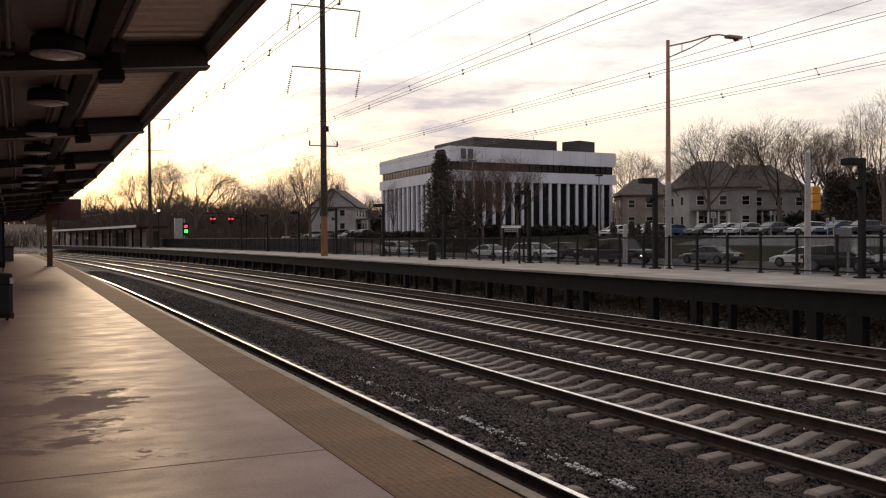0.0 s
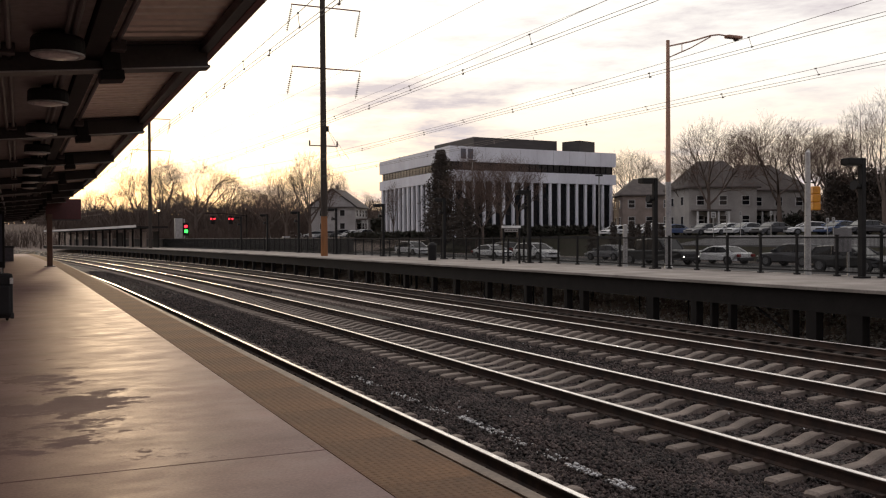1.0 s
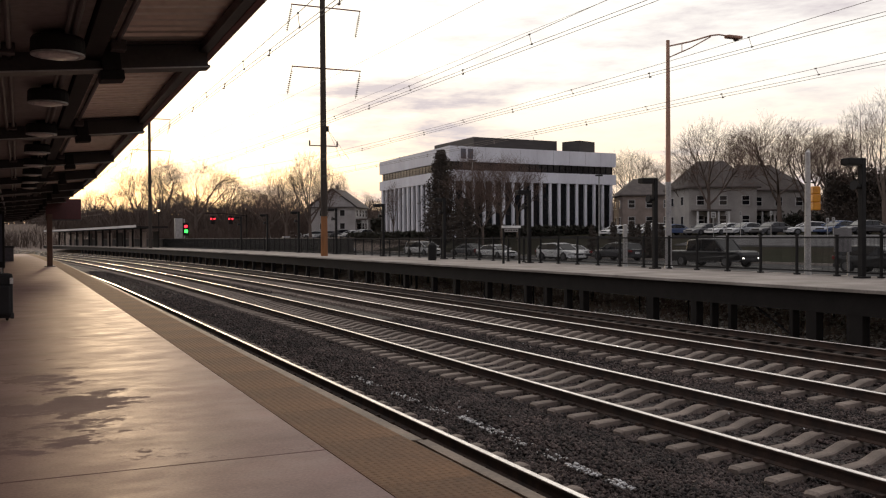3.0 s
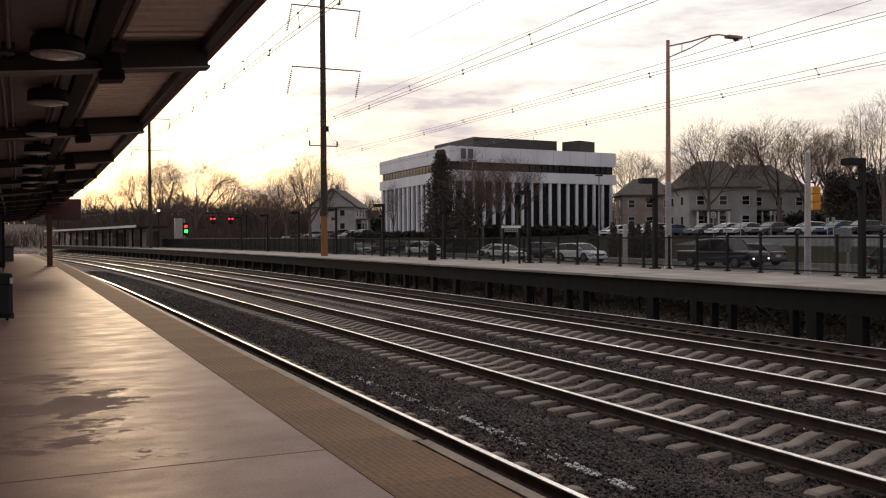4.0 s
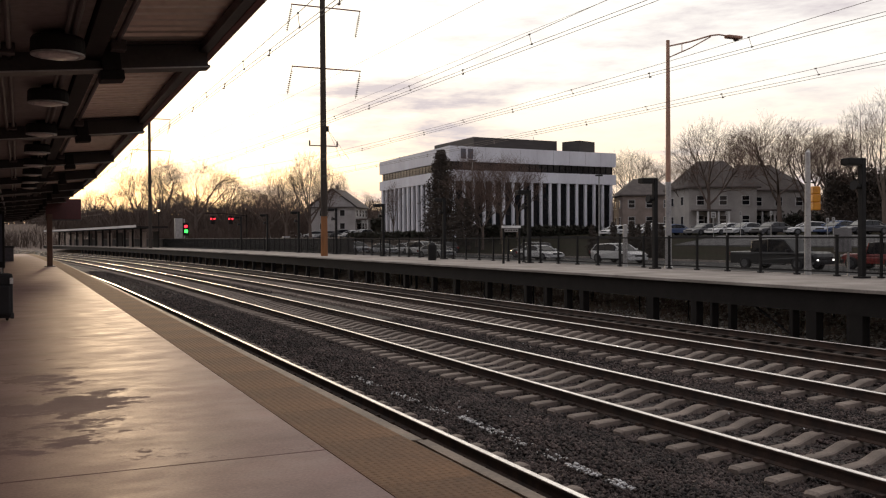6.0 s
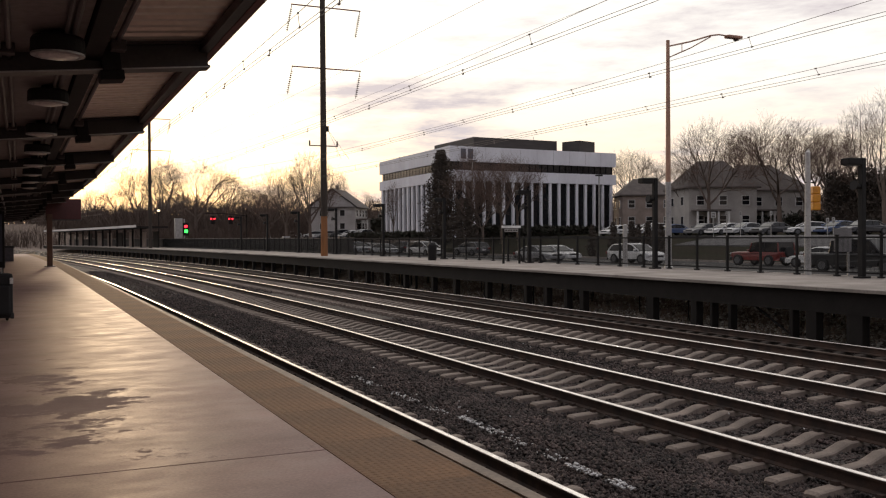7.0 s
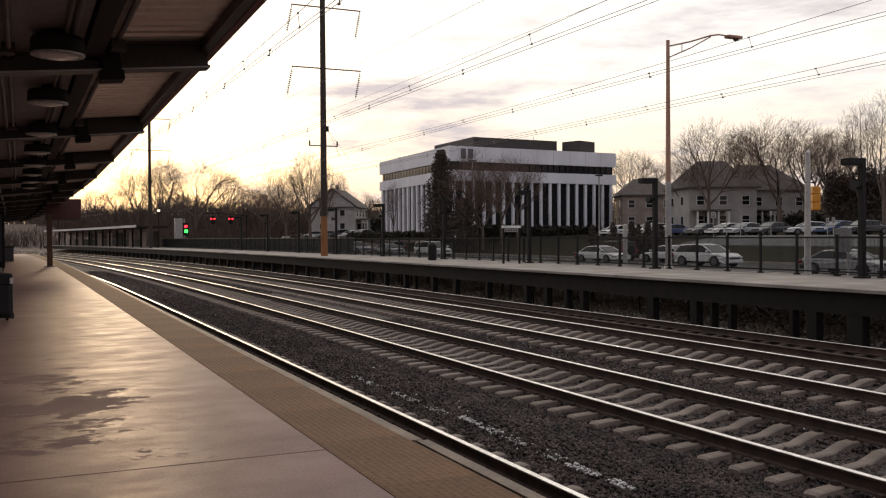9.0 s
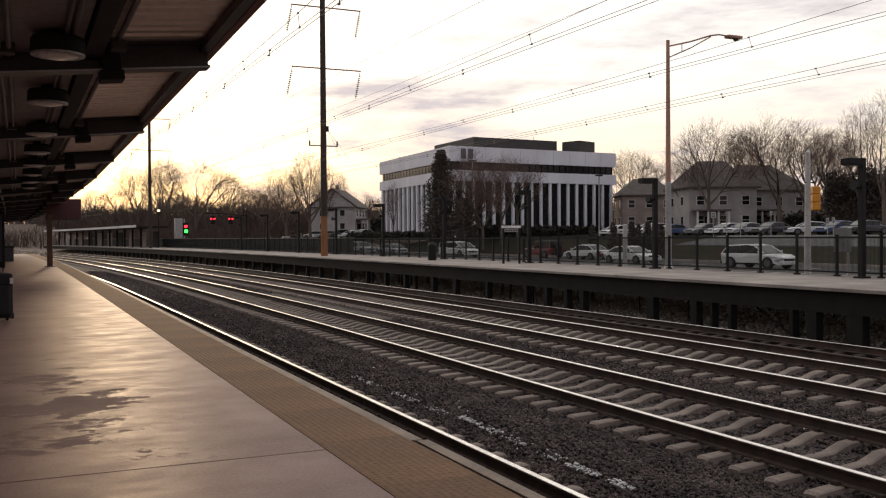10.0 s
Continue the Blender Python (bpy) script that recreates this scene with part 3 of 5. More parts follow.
for s in stations(S0, S1, 4):
    e = edge_u(s) + 0.033
    rings.append([bm.verts.new(at(e + a, s, C_Z + 0.035 + z)) for a, z in ((-0.12, 0.2), (-0.115, 0.12), (0.0, 0.12), (0.03, 0.15), (0.03, 0.42), (0.0, 0.44), (-0.05, 0.44), (-0.05, 0.2))])
for r0, r1 in zip(rings, rings[1:]):
    for k in range(8):
        bm.faces.new((r0[k], r0[(k + 1) % 8], r1[(k + 1) % 8], r1[k]))
bm.faces.new(rings[0][::-1]); bm.faces.new(rings[-1])
fascia = part("fascia", bm, M["beam"], canopy, "dark steel fascia")
bm = bmesh.new()
rings = [[bm.verts.new(at(edge_u(s) + 0.033 + a, s, C_Z + 0.035 + z)) for a, z in ((-0.03, 0.112), (0.036, 0.112), (0.04, 0.15), (0.04, 0.42), (0.034, 0.42), (0.034, 0.148), (0.0, 0.117), (-0.03, 0.117))] for s in stations(S0, S1, 4)]
for r0, r1 in zip(rings, rings[1:]):
    for k in range(8):
        bm.faces.new((r0[k], r0[(k + 1) % 8], r1[(k + 1) % 8], r1[k]))
part("fascia_trim", bm, M["fascia"], fascia, "weathered red edge trim")


def i_beam(bm, m, x0, x1, high, wide):
    """An I section along x, its soffit at z = 0."""
    c, length = (x0 + x1) / 2, x1 - x0
    for z, w, h in ((0.012, wide, 0.024), (high - 0.012, wide, 0.024), (high / 2, 0.025, high - 0.048)):
        box(bm, (c, 0, z), (length, w, h), m=m)


TILT = Matrix.Rotation(-math.atan(SLOPE), 4, "Y")
for s in BEAMS:
    m = along(edge_u(s), s, soffit(edge_u(s))) @ TILT
    bm = bmesh.new()
    i_beam(bm, m, -8.1, 0.0, 0.25, 0.22)
    beam = part("cross_beam", bm, M["beam"], canopy)
    # added pale strip imitates platform glow reflected along the flange's lower edge
    part("beam_glint", box(bmesh.new(), (-4.05, -0.114, 0.006), (8.08, 0.01, 0.012), m=m), M["galv"], beam, "thin bright strip added for the glow reflected under the beam flange")
    bracket = bmesh.new()
    box(bracket, (-0.88, 0, -0.045), (0.21, 0.26, 0.09), bevel=0.012, m=m)
    box(bracket, (-0.88, -0.02, 0.1), (0.16, 0.3, 0.22), bevel=0.01, m=m)
    part("beam_bracket", bracket, M["dark_steel"], canopy)
for u, w, lo in ((-1.85, 0.15, 0.12), (-3.25, 0.2, 0.1), (-5.4, 0.16, 0.1)):
    z = soffit(u)
    for a, b in ((-w / 2, -w / 2 + 0.02), (w / 2 - 0.02, w / 2)):
        part("purlin_web", sweep(bmesh.new(), [(u + a, z + lo), (u + b, z + lo), (u + b, z + 0.25), (u + a, z + 0.25)], stations(S0, S1, 5)), M["dark_steel"], canopy)
    part("purlin_flange", sweep(bmesh.new(), [(u - w / 2, z + lo - 0.014), (u + w / 2, z + lo - 0.014), (u + w / 2, z + lo - 0.002), (u - w / 2, z + lo - 0.002)], stations(S0, S1, 5)), M["dark_steel"], canopy)
part("cable_tray", sweep(bmesh.new(), [(-3.14, soffit(-3.14) + 0.19), (-1.94, soffit(-1.94) + 0.19), (-1.94, soffit(-1.94) + 0.215), (-3.14, soffit(-3.14) + 0.215)], stations(S0, S1, 5)), M["tray"], canopy, "dark ceiling panel that carries the lights")
M["conduit"] = material("grey_conduit", (0.16, 0.14, 0.13), 0.5, 0.3, scale=2, fine=20)
for u, r, dz in ((-1.66, 0.026, 0.2), (-2.04, 0.022, 0.15), (-2.1, 0.016, 0.15), (-2.52, 0.022, 0.15), (-2.6, 0.022, 0.15), (-2.95, 0.04, 0.1)):
    part("conduit", tube(bmesh.new(), [at(u, s, soffit(u) + dz) for s in stations(S0, S1, 5)], r, 8), M["conduit"], canopy)
for s in BEAMS[1:9]:     # small boxes on the conduits before each beam
    for u, ds in ((-1.66, -0.45), (-2.04, -0.3), (-2.54, -0.4)):
        part("junction_box", bbox(at(u, s + ds, soffit(u) + 0.15), (0.13, 0.16, 0.09), math.degrees(turn(s)), 0.012), M["beam"], canopy)
M["lamp_glass"] = material("pale_lamp_glass", (0.75, 0.72, 0.68), 0.2, scale=3, fine=20)
for s in (8.1, 11.0, 14.3, 17.4, 20.4, 23.4, 26.4, 29.4):
    lamp = thing("ceiling_light", along(-2.16, s, soffit(-2.16) - 0.02), "round black ceiling light with pale glass under the canopy", "ceiling light", "lights under the canopy")
    part("housing", lathe(bmesh.new(), [(0.06, 0.3), (0.07, 0.17), (0.19, 0.16), (0.205, 0.14), (0.21, 0.03), (0.18, 0.02)], 20), M["dark_steel"], lamp)
    part("diffuser", lathe(bmesh.new(), [(0.165, 0.02), (0.14, 0.0), (0.07, -0.012), (0.01, -0.015)], 20), M["lamp_glass"], lamp, "flat pale glass disc")
    part("rim", lathe(bmesh.new(), [(0.205, 0.03), (0.205, 0.012), (0.17, 0.006), (0.165, 0.02)], 20), M["galv"], lamp, "thin bright metal rim")
for s in BEAMS[2:]:
    colm = thing("canopy_column", along(-5.4, s, 0), "dark steel canopy column on a concrete platform", "column", "canopy columns")
    bm = bmesh.new()
    high = soffit(-5.4)
    box(bm, (0, 0, high / 2), (0.03, 0.19, high)); box(bm, (0, -0.11, high / 2), (0.24, 0.03, high)); box(bm, (0, 0.11, high / 2), (0.24, 0.03, high))
    part("shaft", bm, M["beam"], colm)
    part("base_plate", bbox((0, 0, 0.015), (0.42, 0.42, 0.03)), M["beam"], colm)

# dark station wall at the back of the platform
sw = sweep(bmesh.new(), [(-8.85, 0.0), (-5.9, 0.0), (-5.9, soffit(-5.9) + 0.2), (-8.85, soffit(-8.85) + 0.2)], stations(24, 88, 5))
tagged(part("wall_station", sw, M["beam"]), "dark brown station wall under the canopy", "wall", kind="structure")

# post and board under the canopy's edge
post = thing("steel_post", along(-0.96, 50.1, 0), "rust-brown steel post with a dark red board on top", "post")
part("shaft", bbox((0, 0, 1.3), (0.26, 0.26, 2.6), 0, 0.02), M["post_brown"], post)
part("base_plate", bbox((0, 0, 0.02), (0.5, 0.5, 0.04), 0, 0.01), M["beam"], post)
part("board", bbox((0.65, 0, 2.85), (1.65, 0.12, 1.02), 0, 0.02), M["sign_red"], post, "dark red sign board")
part("board_frame", bbox((0.65, 0.005, 2.31), (1.7, 0.16, 0.06), 0, 0.01), M["beam"], post)


def suitcase(m, hi, wide, deep, mat, label):
    c = thing("suitcase", m, label, "suitcase", "luggage on the platform")
    part("body", bbox((0, 0, 0.06 + hi * 0.42), (wide, deep, hi * 0.84), 0, 0.045), mat, c)
    part("front_pocket", bbox((0, -deep / 2 - 0.02, 0.06 + hi * 0.34), (wide * 0.8, 0.07, hi * 0.55), 0, 0.03), mat, c)
    part("carry_handle", tube(bmesh.new(), [(-0.09, 0, hi * 0.9), (-0.08, 0, hi * 0.94), (0.08, 0, hi * 0.94), (0.09, 0, hi * 0.9)], 0.014, 8), M["plastic"], c)
    part("pull_handle", tube(bmesh.new(), [(-0.12, 0.06, hi * 0.88), (-0.12, 0.06, hi), (0.12, 0.06, hi), (0.12, 0.06, hi * 0.88)], 0.012, 8), M["galv"], c)
    part("corner_guard", bbox((wide / 2 - 0.02, 0, 0.1), (0.06, deep + 0.02, 0.1), 0, 0.015), M["plastic"], c)
    part("tag", bbox((wide / 2 - 0.03, -deep / 2 - 0.03, hi * 0.77), (0.05, 0.02, 0.1), 0, 0.005), M["white_sign"], c, "pale luggage tag")
    for dx in (-wide / 2 + 0.06, wide / 2 - 0.06):
        part("wheel", lathe(bmesh.new(), [(0.045, -0.02), (0.05, 0), (0.045, 0.02)], 12, pose(dx, deep / 2 - 0.05, 0.05, 0, 90, 0)), M["tyre"], c)


suitcase(along(-2.84, 17.1, 0, 8), 0.88, 0.52, 0.34, M["case"], "black fabric suitcase standing on the damp platform")
M["case_grey"] = material("grey_luggage", (0.1, 0.09, 0.1), 0.6, scale=5, fine=80)
bin2 = thing("litter_bin", along(-2.73, 63.5, 0), "dark square litter bin with a lid on the platform", "litter bin")
part("body", bbox((0, 0, 0.42), (0.5, 0.5, 0.84), 0, 0.03), M["case_grey"], bin2)
part("lid", bbox((0, 0, 0.9), (0.55, 0.55, 0.12), 0, 0.04), M["plastic"], bin2)
stand = thing("timetable_stand", along(-3.2, 30.6, 0), "dark upright timetable case standing under the canopy", "timetable stand")
part("case_body", bbox((0, 0, 1.35), (0.75, 0.16, 1.7), 0, 0.02), M["dark_steel"], stand)
part("panel", bbox((0, -0.085, 1.4), (0.62, 0.02, 1.4), 0, 0.004), M["dull_panel"], stand, "dull dark blue display panel")
for dx in (-0.3, 0.3):
    part("leg", bbox((dx, 0, 0.26), (0.07, 0.07, 0.52)), M["dark_steel"], stand)


# ---------------------------------------------------------------- far platform
F0, F1 = 16.36, 21.8
far = thing("platform_far", Matrix(), "pale concrete platform on dark girders and posts across the tracks", "platform", kind="structure")
for a in np.arange(-10, 216, 7.0):
    part("slab", sweep(bmesh.new(), [(F0, -0.09), (F1, -0.09), (F1, 0.0), (F0 + 0.015, 0.0), (F0, -0.015)], stations(a + 0.008, a + 6.992, 3.5)), M["concrete_far"], far)
part("front_girder", sweep(bmesh.new(), [(F0 + 0.22, -0.68), (F0 + 0.45, -0.68), (F0 + 0.45, -0.092), (F0 + 0.22, -0.092)], stations(-10, 221, 5)), M["dark_steel"], far)
part("back_girder", sweep(bmesh.new(), [(F1 - 0.5, -0.32), (F1 - 0.4, -0.32), (F1 - 0.4, -0.092), (F1 - 0.5, -0.092)], stations(-10, 221, 5)), M["dark_steel"], far)
PIERS = [(9.0, 0.3), (11.5, 0.3), (13.8, 0.16), (17.0, 0.5), (18.4, 0.36), (19.1, 0.12), (21.5, 0.12), (22.3, 0.1), (23.1, 0.28), (25.3, 0.38), (29.4, 0.28), (30.5, 0.2), (32.0, 0.28), (33.6, 0.24),
         (37.1, 0.28), (40.4, 0.28), (43.0, 0.24), (46.7, 0.32)] + [(49.6 + 3.0 * k, 0.28) for k in range(45)]
for s, w in PIERS:
    bm = bmesh.new()
    box(bm, (0, 0, -1.15), (0.26, w, 1.0), bevel=0.015, m=along(F0 + 0.36, s))
    box(bm, (0, 0, -1.62), (0.4, w + 0.12, 0.14), m=along(F0 + 0.36, s))
    part("pier", bm, M["dark_steel"], far)
for k in range(45):
    s = 8 + 4.6 * k
    part("rear_pier", box(bmesh.new(), (0, 0, -0.9), (0.2, 0.2, 0.85), m=along(F1 - 0.5, s)), M["dark_steel"], far)
rng_posts = random.Random(21)
for k in range(46):
    s, u = 10 + 1.25 * k + rng_posts.uniform(-0.5, 0.5), F0 + rng_posts.uniform(0.9, 4.6)
    w = rng_posts.choice((0.035, 0.05, 0.07, 0.1))
    low = ground_height(u, s)
    part("prop", box(bmesh.new(), (0, 0, (low - 0.09) / 2), (w, w, -0.09 - low), m=along(u, s)), M["fence"], far)
part("brace", tube(bmesh.new(), [at(F0 + 0.6, 19.3, -1.5), at(F0 + 0.6, 20.9, -0.66)], 0.03, 6), M["dark_steel"], far)


def fence_panel(m, long_):
    """One bay of black railing: posts, rails and close-set pickets."""
    f = thing("fence_panel", m, "black steel picket railing along the far platform", "fence", "railing bays on the far platform")
    part("post", bbox((0, 0, 0.66), (0.078, 0.078, 1.32), 0, 0.006), M["fence"], f)
    part("post_cap", bbox((0, 0, 1.335), (0.11, 0.11, 0.03), 0, 0.005), M["fence"], f)
    part("foot", bbox((0, 0, 0.025), (0.16, 0.18, 0.05), 0, 0.01), M["fence"], f)
    part("top_rail", bbox((0, long_ / 2, 1.26), (0.06, long_, 0.06)), M["fence"], f)
    part("bottom_rail", bbox((0, long_ / 2, 0.14), (0.045, long_, 0.05)), M["fence"], f)
    bm = bmesh.new()
    n = 34
    for k in range(1, n):
        box(bm, (0, k * long_ / n, 0.7), (0.0085, 0.0085, 1.1))
    part("picket", bm, M["fence"], f)["kind"] = "stuff"
    return f


first_panel = fence_panel(along(F1 - 0.12, 6.9), 1.69)
for k in range(1, 80):
    copy_thing(first_panel, along(F1 - 0.12, 6.9 + 1.7 * k))


def platform_lamp(m):
    """A square post with a short arm and a box lantern, and a loudspeaker below it."""
    p = thing("platform_lamp", m, "black square lamp post with box lantern and loudspeaker", "street lamp", "lamps on the far platform")
    part("post", bbox((0, 0, 1.85), (0.17, 0.17, 3.7), 0, 0.012), M["fence"], p)
    part("base_plate", bbox((0, 0, 0.03), (0.36, 0.36, 0.06), 0, 0.01), M["fence"], p)
    part("arm", bbox((-0.28, 0, 3.66), (0.62, 0.12, 0.08), 0, 0.01), M["fence"], p)
    part("lantern", bbox((-0.45, 0, 3.58), (0.55, 0.34, 0.2), 0, 0.03), M["fence"], p)
    part("lens", bbox((-0.45, 0, 3.47), (0.42, 0.26, 0.03), 0, 0.008), M["lens_dark"], p)
    bm = lathe(bmesh.new(), [(0.06, 0.0), (0.08, 0.12), (0.15, 0.24), (0.16, 0.26)], 14, pose(-0.1, 0, 2.82, 0, -80, 0))
    part("loudspeaker", bm, M["fence"], p, "black horn loudspeaker")
    return p


LAMPS = [20.8, 31.0, 41.2, 51.4, 61.3, 71.2, 81.0, 90.9, 100.7]
first_lamp = platform_lamp(along(F1 - 0.6, LAMPS[0]))
for s in LAMPS[1:]:
    copy_thing(first_lamp, along(F1 - 0.6, s))

# litter bin, shelter sign and small cabinet on the far platform
b = thing("litter_bin", along(19.44, 49.30), "black round litter bin on the far platform", "litter bin")
part("body", lathe(bmesh.new(), [(0.22, 0), (0.25, 0.05), (0.26, 0.75), (0.24, 0.78)], 16), M["fence"], b)
part("lid", lathe(bmesh.new(), [(0.27, 0.78), (0.26, 0.88), (0.16, 1.0), (0.05, 1.04)], 16), M["fence"], b)
sg = thing("information_sign", along(19.94, 40.80, 0, -20), "white-topped information board on two dark legs", "sign")
for dx in (-0.4, 0.4):
    part("leg", bbox((dx, 0, 0.9), (0.11, 0.11, 1.8), 0, 0.008), M["fence"], sg)
part("header", bbox((0, 0, 1.83), (0.95, 0.16, 0.12), 0, 0.01), M["white_sign"], sg, "bright white header strip")
part("panel", bbox((0, 0, 1.66), (0.78, 0.08, 0.16), 0, 0.006), M["galv"], sg, "grey board with small illegible writing")
for k in range(5):
    part("text_bar", bbox((-0.26 + 0.13 * k, -0.045, 1.66), (0.09, 0.012, 0.06)), M["fence"], sg)

# ---------------------------------------------------------------- overhead line
def power_pole(m, high, label, cut, foot="wood_pole"):
    """A tall dark pole, painted rust-brown at the foot, with two arms and hanging insulators."""
    p = thing("power_pole", m, label, "utility pole", "poles along the tracks")
    part("shaft", tube(bmesh.new(), [(0, 0, 2.9), (0, 0, high)], [0.24, 0.19], 12), M["wood_dark"], p)
    part("painted_foot", tube(bmesh.new(), [(0, 0, 0), (0, 0, 2.95)], [0.27, 0.235], 12), M[foot], p, "rust-orange painted foot" if foot == "wood_pole" else "dark foot")
    for z in (cut, cut + 4.45):
        arm = part("cross_arm", tube(bmesh.new(), [(-2.35, 0, z + 0.1), (2.95, 0, z + 0.1)], 0.05, 6), M["fascia"], p, "thin reddish steel arm")
        for x in (-2.3, 2.9):
            lean = -0.19
            bm = tube(bmesh.new(), [(x, 0, z + 0.1), (x + lean * 0.3, 0, z - 0.2)], 0.03, 6)
            for k in range(11):
                d = 0.4 + 0.15 * k
                lathe(bm, [(0.03, 0), (0.12, 0.03), (0.03, 0.06)], 10, Matrix.Translation((x + lean * d, 0, z + 0.1 - d)) @ Matrix.Rotation(-lean, 4, "Y"))
            tube(bm, [(x + lean * 0.3, 0, z - 0.2), (x + lean * 2.05, 0, z - 1.95)], 0.02, 6)
            part("insulator", bm, M["insul"], arm, "brown string of insulator discs")
    low = part("lower_arm", bbox((0, 0, 8.05), (2.2, 0.08, 0.07)), M["fence"], p)
    for x in (-1.05, 1.05):
        part("pin_insulator", lathe(bmesh.new(), [(0.03, 8.08), (0.07, 8.14), (0.05, 8.3), (0.07, 8.36), (0.03, 8.42)], 10, Matrix.Translation((x, 0, 0))), M["insul"], low)
    part("transformer_bracket", bbox((0.28, 0, 9.3), (0.22, 0.25, 0.4), 0, 0.03), M["fence"], p)
    for dx in (1.5, 2.1):
        part("stay_wire", tube(bmesh.new(), [(0.3, 0, 9.3), (dx, 0.4, 7.2)], 0.012, 5), M["wire"], p)
    return p


power_pole(along(18.22, 65.40), 22.0, "tall dark power pole with thin arms and hanging insulators", 13.6)
power_pole(along(18.15, 134.60), 22.0, "tall dark power pole far down the line", 13.6, "wood_dark")


def overhead(u, z_contact, dip, spacing, phase):
    """The wires over one track: a sagging carrier, auxiliary and contact wire with clips and droppers."""
    w = thing("catenary_wires", Matrix(), "dark overhead railway wires with droppers", "overhead wires", "wires over the tracks")

    def carrier(s):
        q = (s - 30.8 + 34.6) % 69.2 - 34.6      # metres from mid-span
        return z_contact + 0.16 + dip * q * q
    heights = (("carrier_wire", carrier), ("auxiliary_wire", lambda s: z_contact + 0.075), ("contact_wire", lambda s: z_contact))
    for name, height in heights:
        part(name, tube(bmesh.new(), [at(u, s, height(s)) for s in stations(-25, 330, 3.5)], 0.006, 5), M["wire"], w)
    s, k = phase, 0
    while s < 130:
        if k % 2:       # clip between the two lower wires
            bm = tube(bmesh.new(), [at(u, s, z_contact - 0.03), at(u + 0.05, s + 0.12, z_contact + 0.1)], 0.009, 6)
            box(bm, (0, 0, 0), (0.03, 0.07, 0.03), m=along(u, s, z_contact - 0.02)); box(bm, (0, 0, 0), (0.03, 0.06, 0.03), m=along(u + 0.05, s + 0.12, z_contact + 0.1))
            part("wire_clip", bm, M["wire"], w)
        else:           # short hanger from the carrier
            bm = tube(bmesh.new(), [at(u, s, z_contact + 0.06), at(u, s + 0.1, carrier(s))], 0.006, 6)
            box(bm, (0, 0, 0), (0.025, 0.06, 0.03), m=along(u, s, z_contact + 0.07)); box(bm, (0, 0, 0), (0.025, 0.06, 0.03), m=along(u, s + 0.1, carrier(s)))
            part("dropper", bm, M["wire"], w)
        s += spacing; k += 1


overhead(1.84, 4.8, 0.0007, 2.1, 11.0)
overhead(7.33, 5.3, 0.0007, 3.3, 17.0)
overhead(12.17, 5.4, 0.0006, 3.6, 15.8)
overhead(15.4, 5.2, 0.0004, 3.4, 17.0)
for u, z in ((16.2, 11.7), (21.2, 11.7)):
    fw = thing("feeder_wire", Matrix(), "thin dark feeder wire between the power poles", "overhead wires", "feeder wires")
    pts = [at(u, s, z) for s in stations(-25, 330, 8)]
    part("wire", tube(bmesh.new(), pts, 0.009, 5), M["wire"], fw)


# ---------------------------------------------------------------- road, kerbs and car park
def strip(name, u0, u1, s0, s1, z, mat, label, category, thick=0.25):
    bm = sweep(bmesh.new(), [(u0, z - thick), (u1, z - thick), (u1, z), (u0, z)], stations(s0, s1, 10))
    return tagged(part(name, bm, mat), label, category, kind="structure")


strip("road", 34.0, 47.5, 2, 225, -0.77, M["asphalt"], "grey asphalt road running beside the railway", "road")
strip("kerb", 47.5, 47.8, 2, 225, -0.63, M["concrete_far"], "pale concrete kerb along the road", "kerb")
strip("kerb", 33.7, 34.0, 2, 225, -0.63, M["concrete_far"], "pale concrete kerb along the road", "kerb")
M["pale_asphalt"] = material("pale_worn_asphalt", (0.15, 0.145, 0.145), 0.9, color2=(0.1, 0.097, 0.097), scale=0.5, fine=12, bump=0.1, spec=0.2)
apron = sweep(bmesh.new(), [(58.0, 0.0), (64.0, 0.9), (64.0, 1.3), (58.0, 0.42)], stations(36, 74, 5))
tagged(part("pavement", apron, M["pale_asphalt"]), "pale worn asphalt apron sloping up to the car park", "pavement", kind="structure")
M["paint"] = material("road_paint", (0.6, 0.58, 0.5), 0.7)
for k in range(40):
    bm = sweep(bmesh.new(), [(42.5, -0.769), (42.65, -0.769), (42.65, -0.764), (42.5, -0.764)], stations(6 + 5.2 * k, 8.4 + 5.2 * k, 4))
    tagged(part("lane_mark", bm, M["paint"]), "worn pale dashed line on the asphalt", "lane mark", "dashes on the road", "structure")
strip("car_park", 64.0, 81.0, 48, 112, 1.32, M["asphalt"], "asphalt car park on the rise", "car park", 1.2)


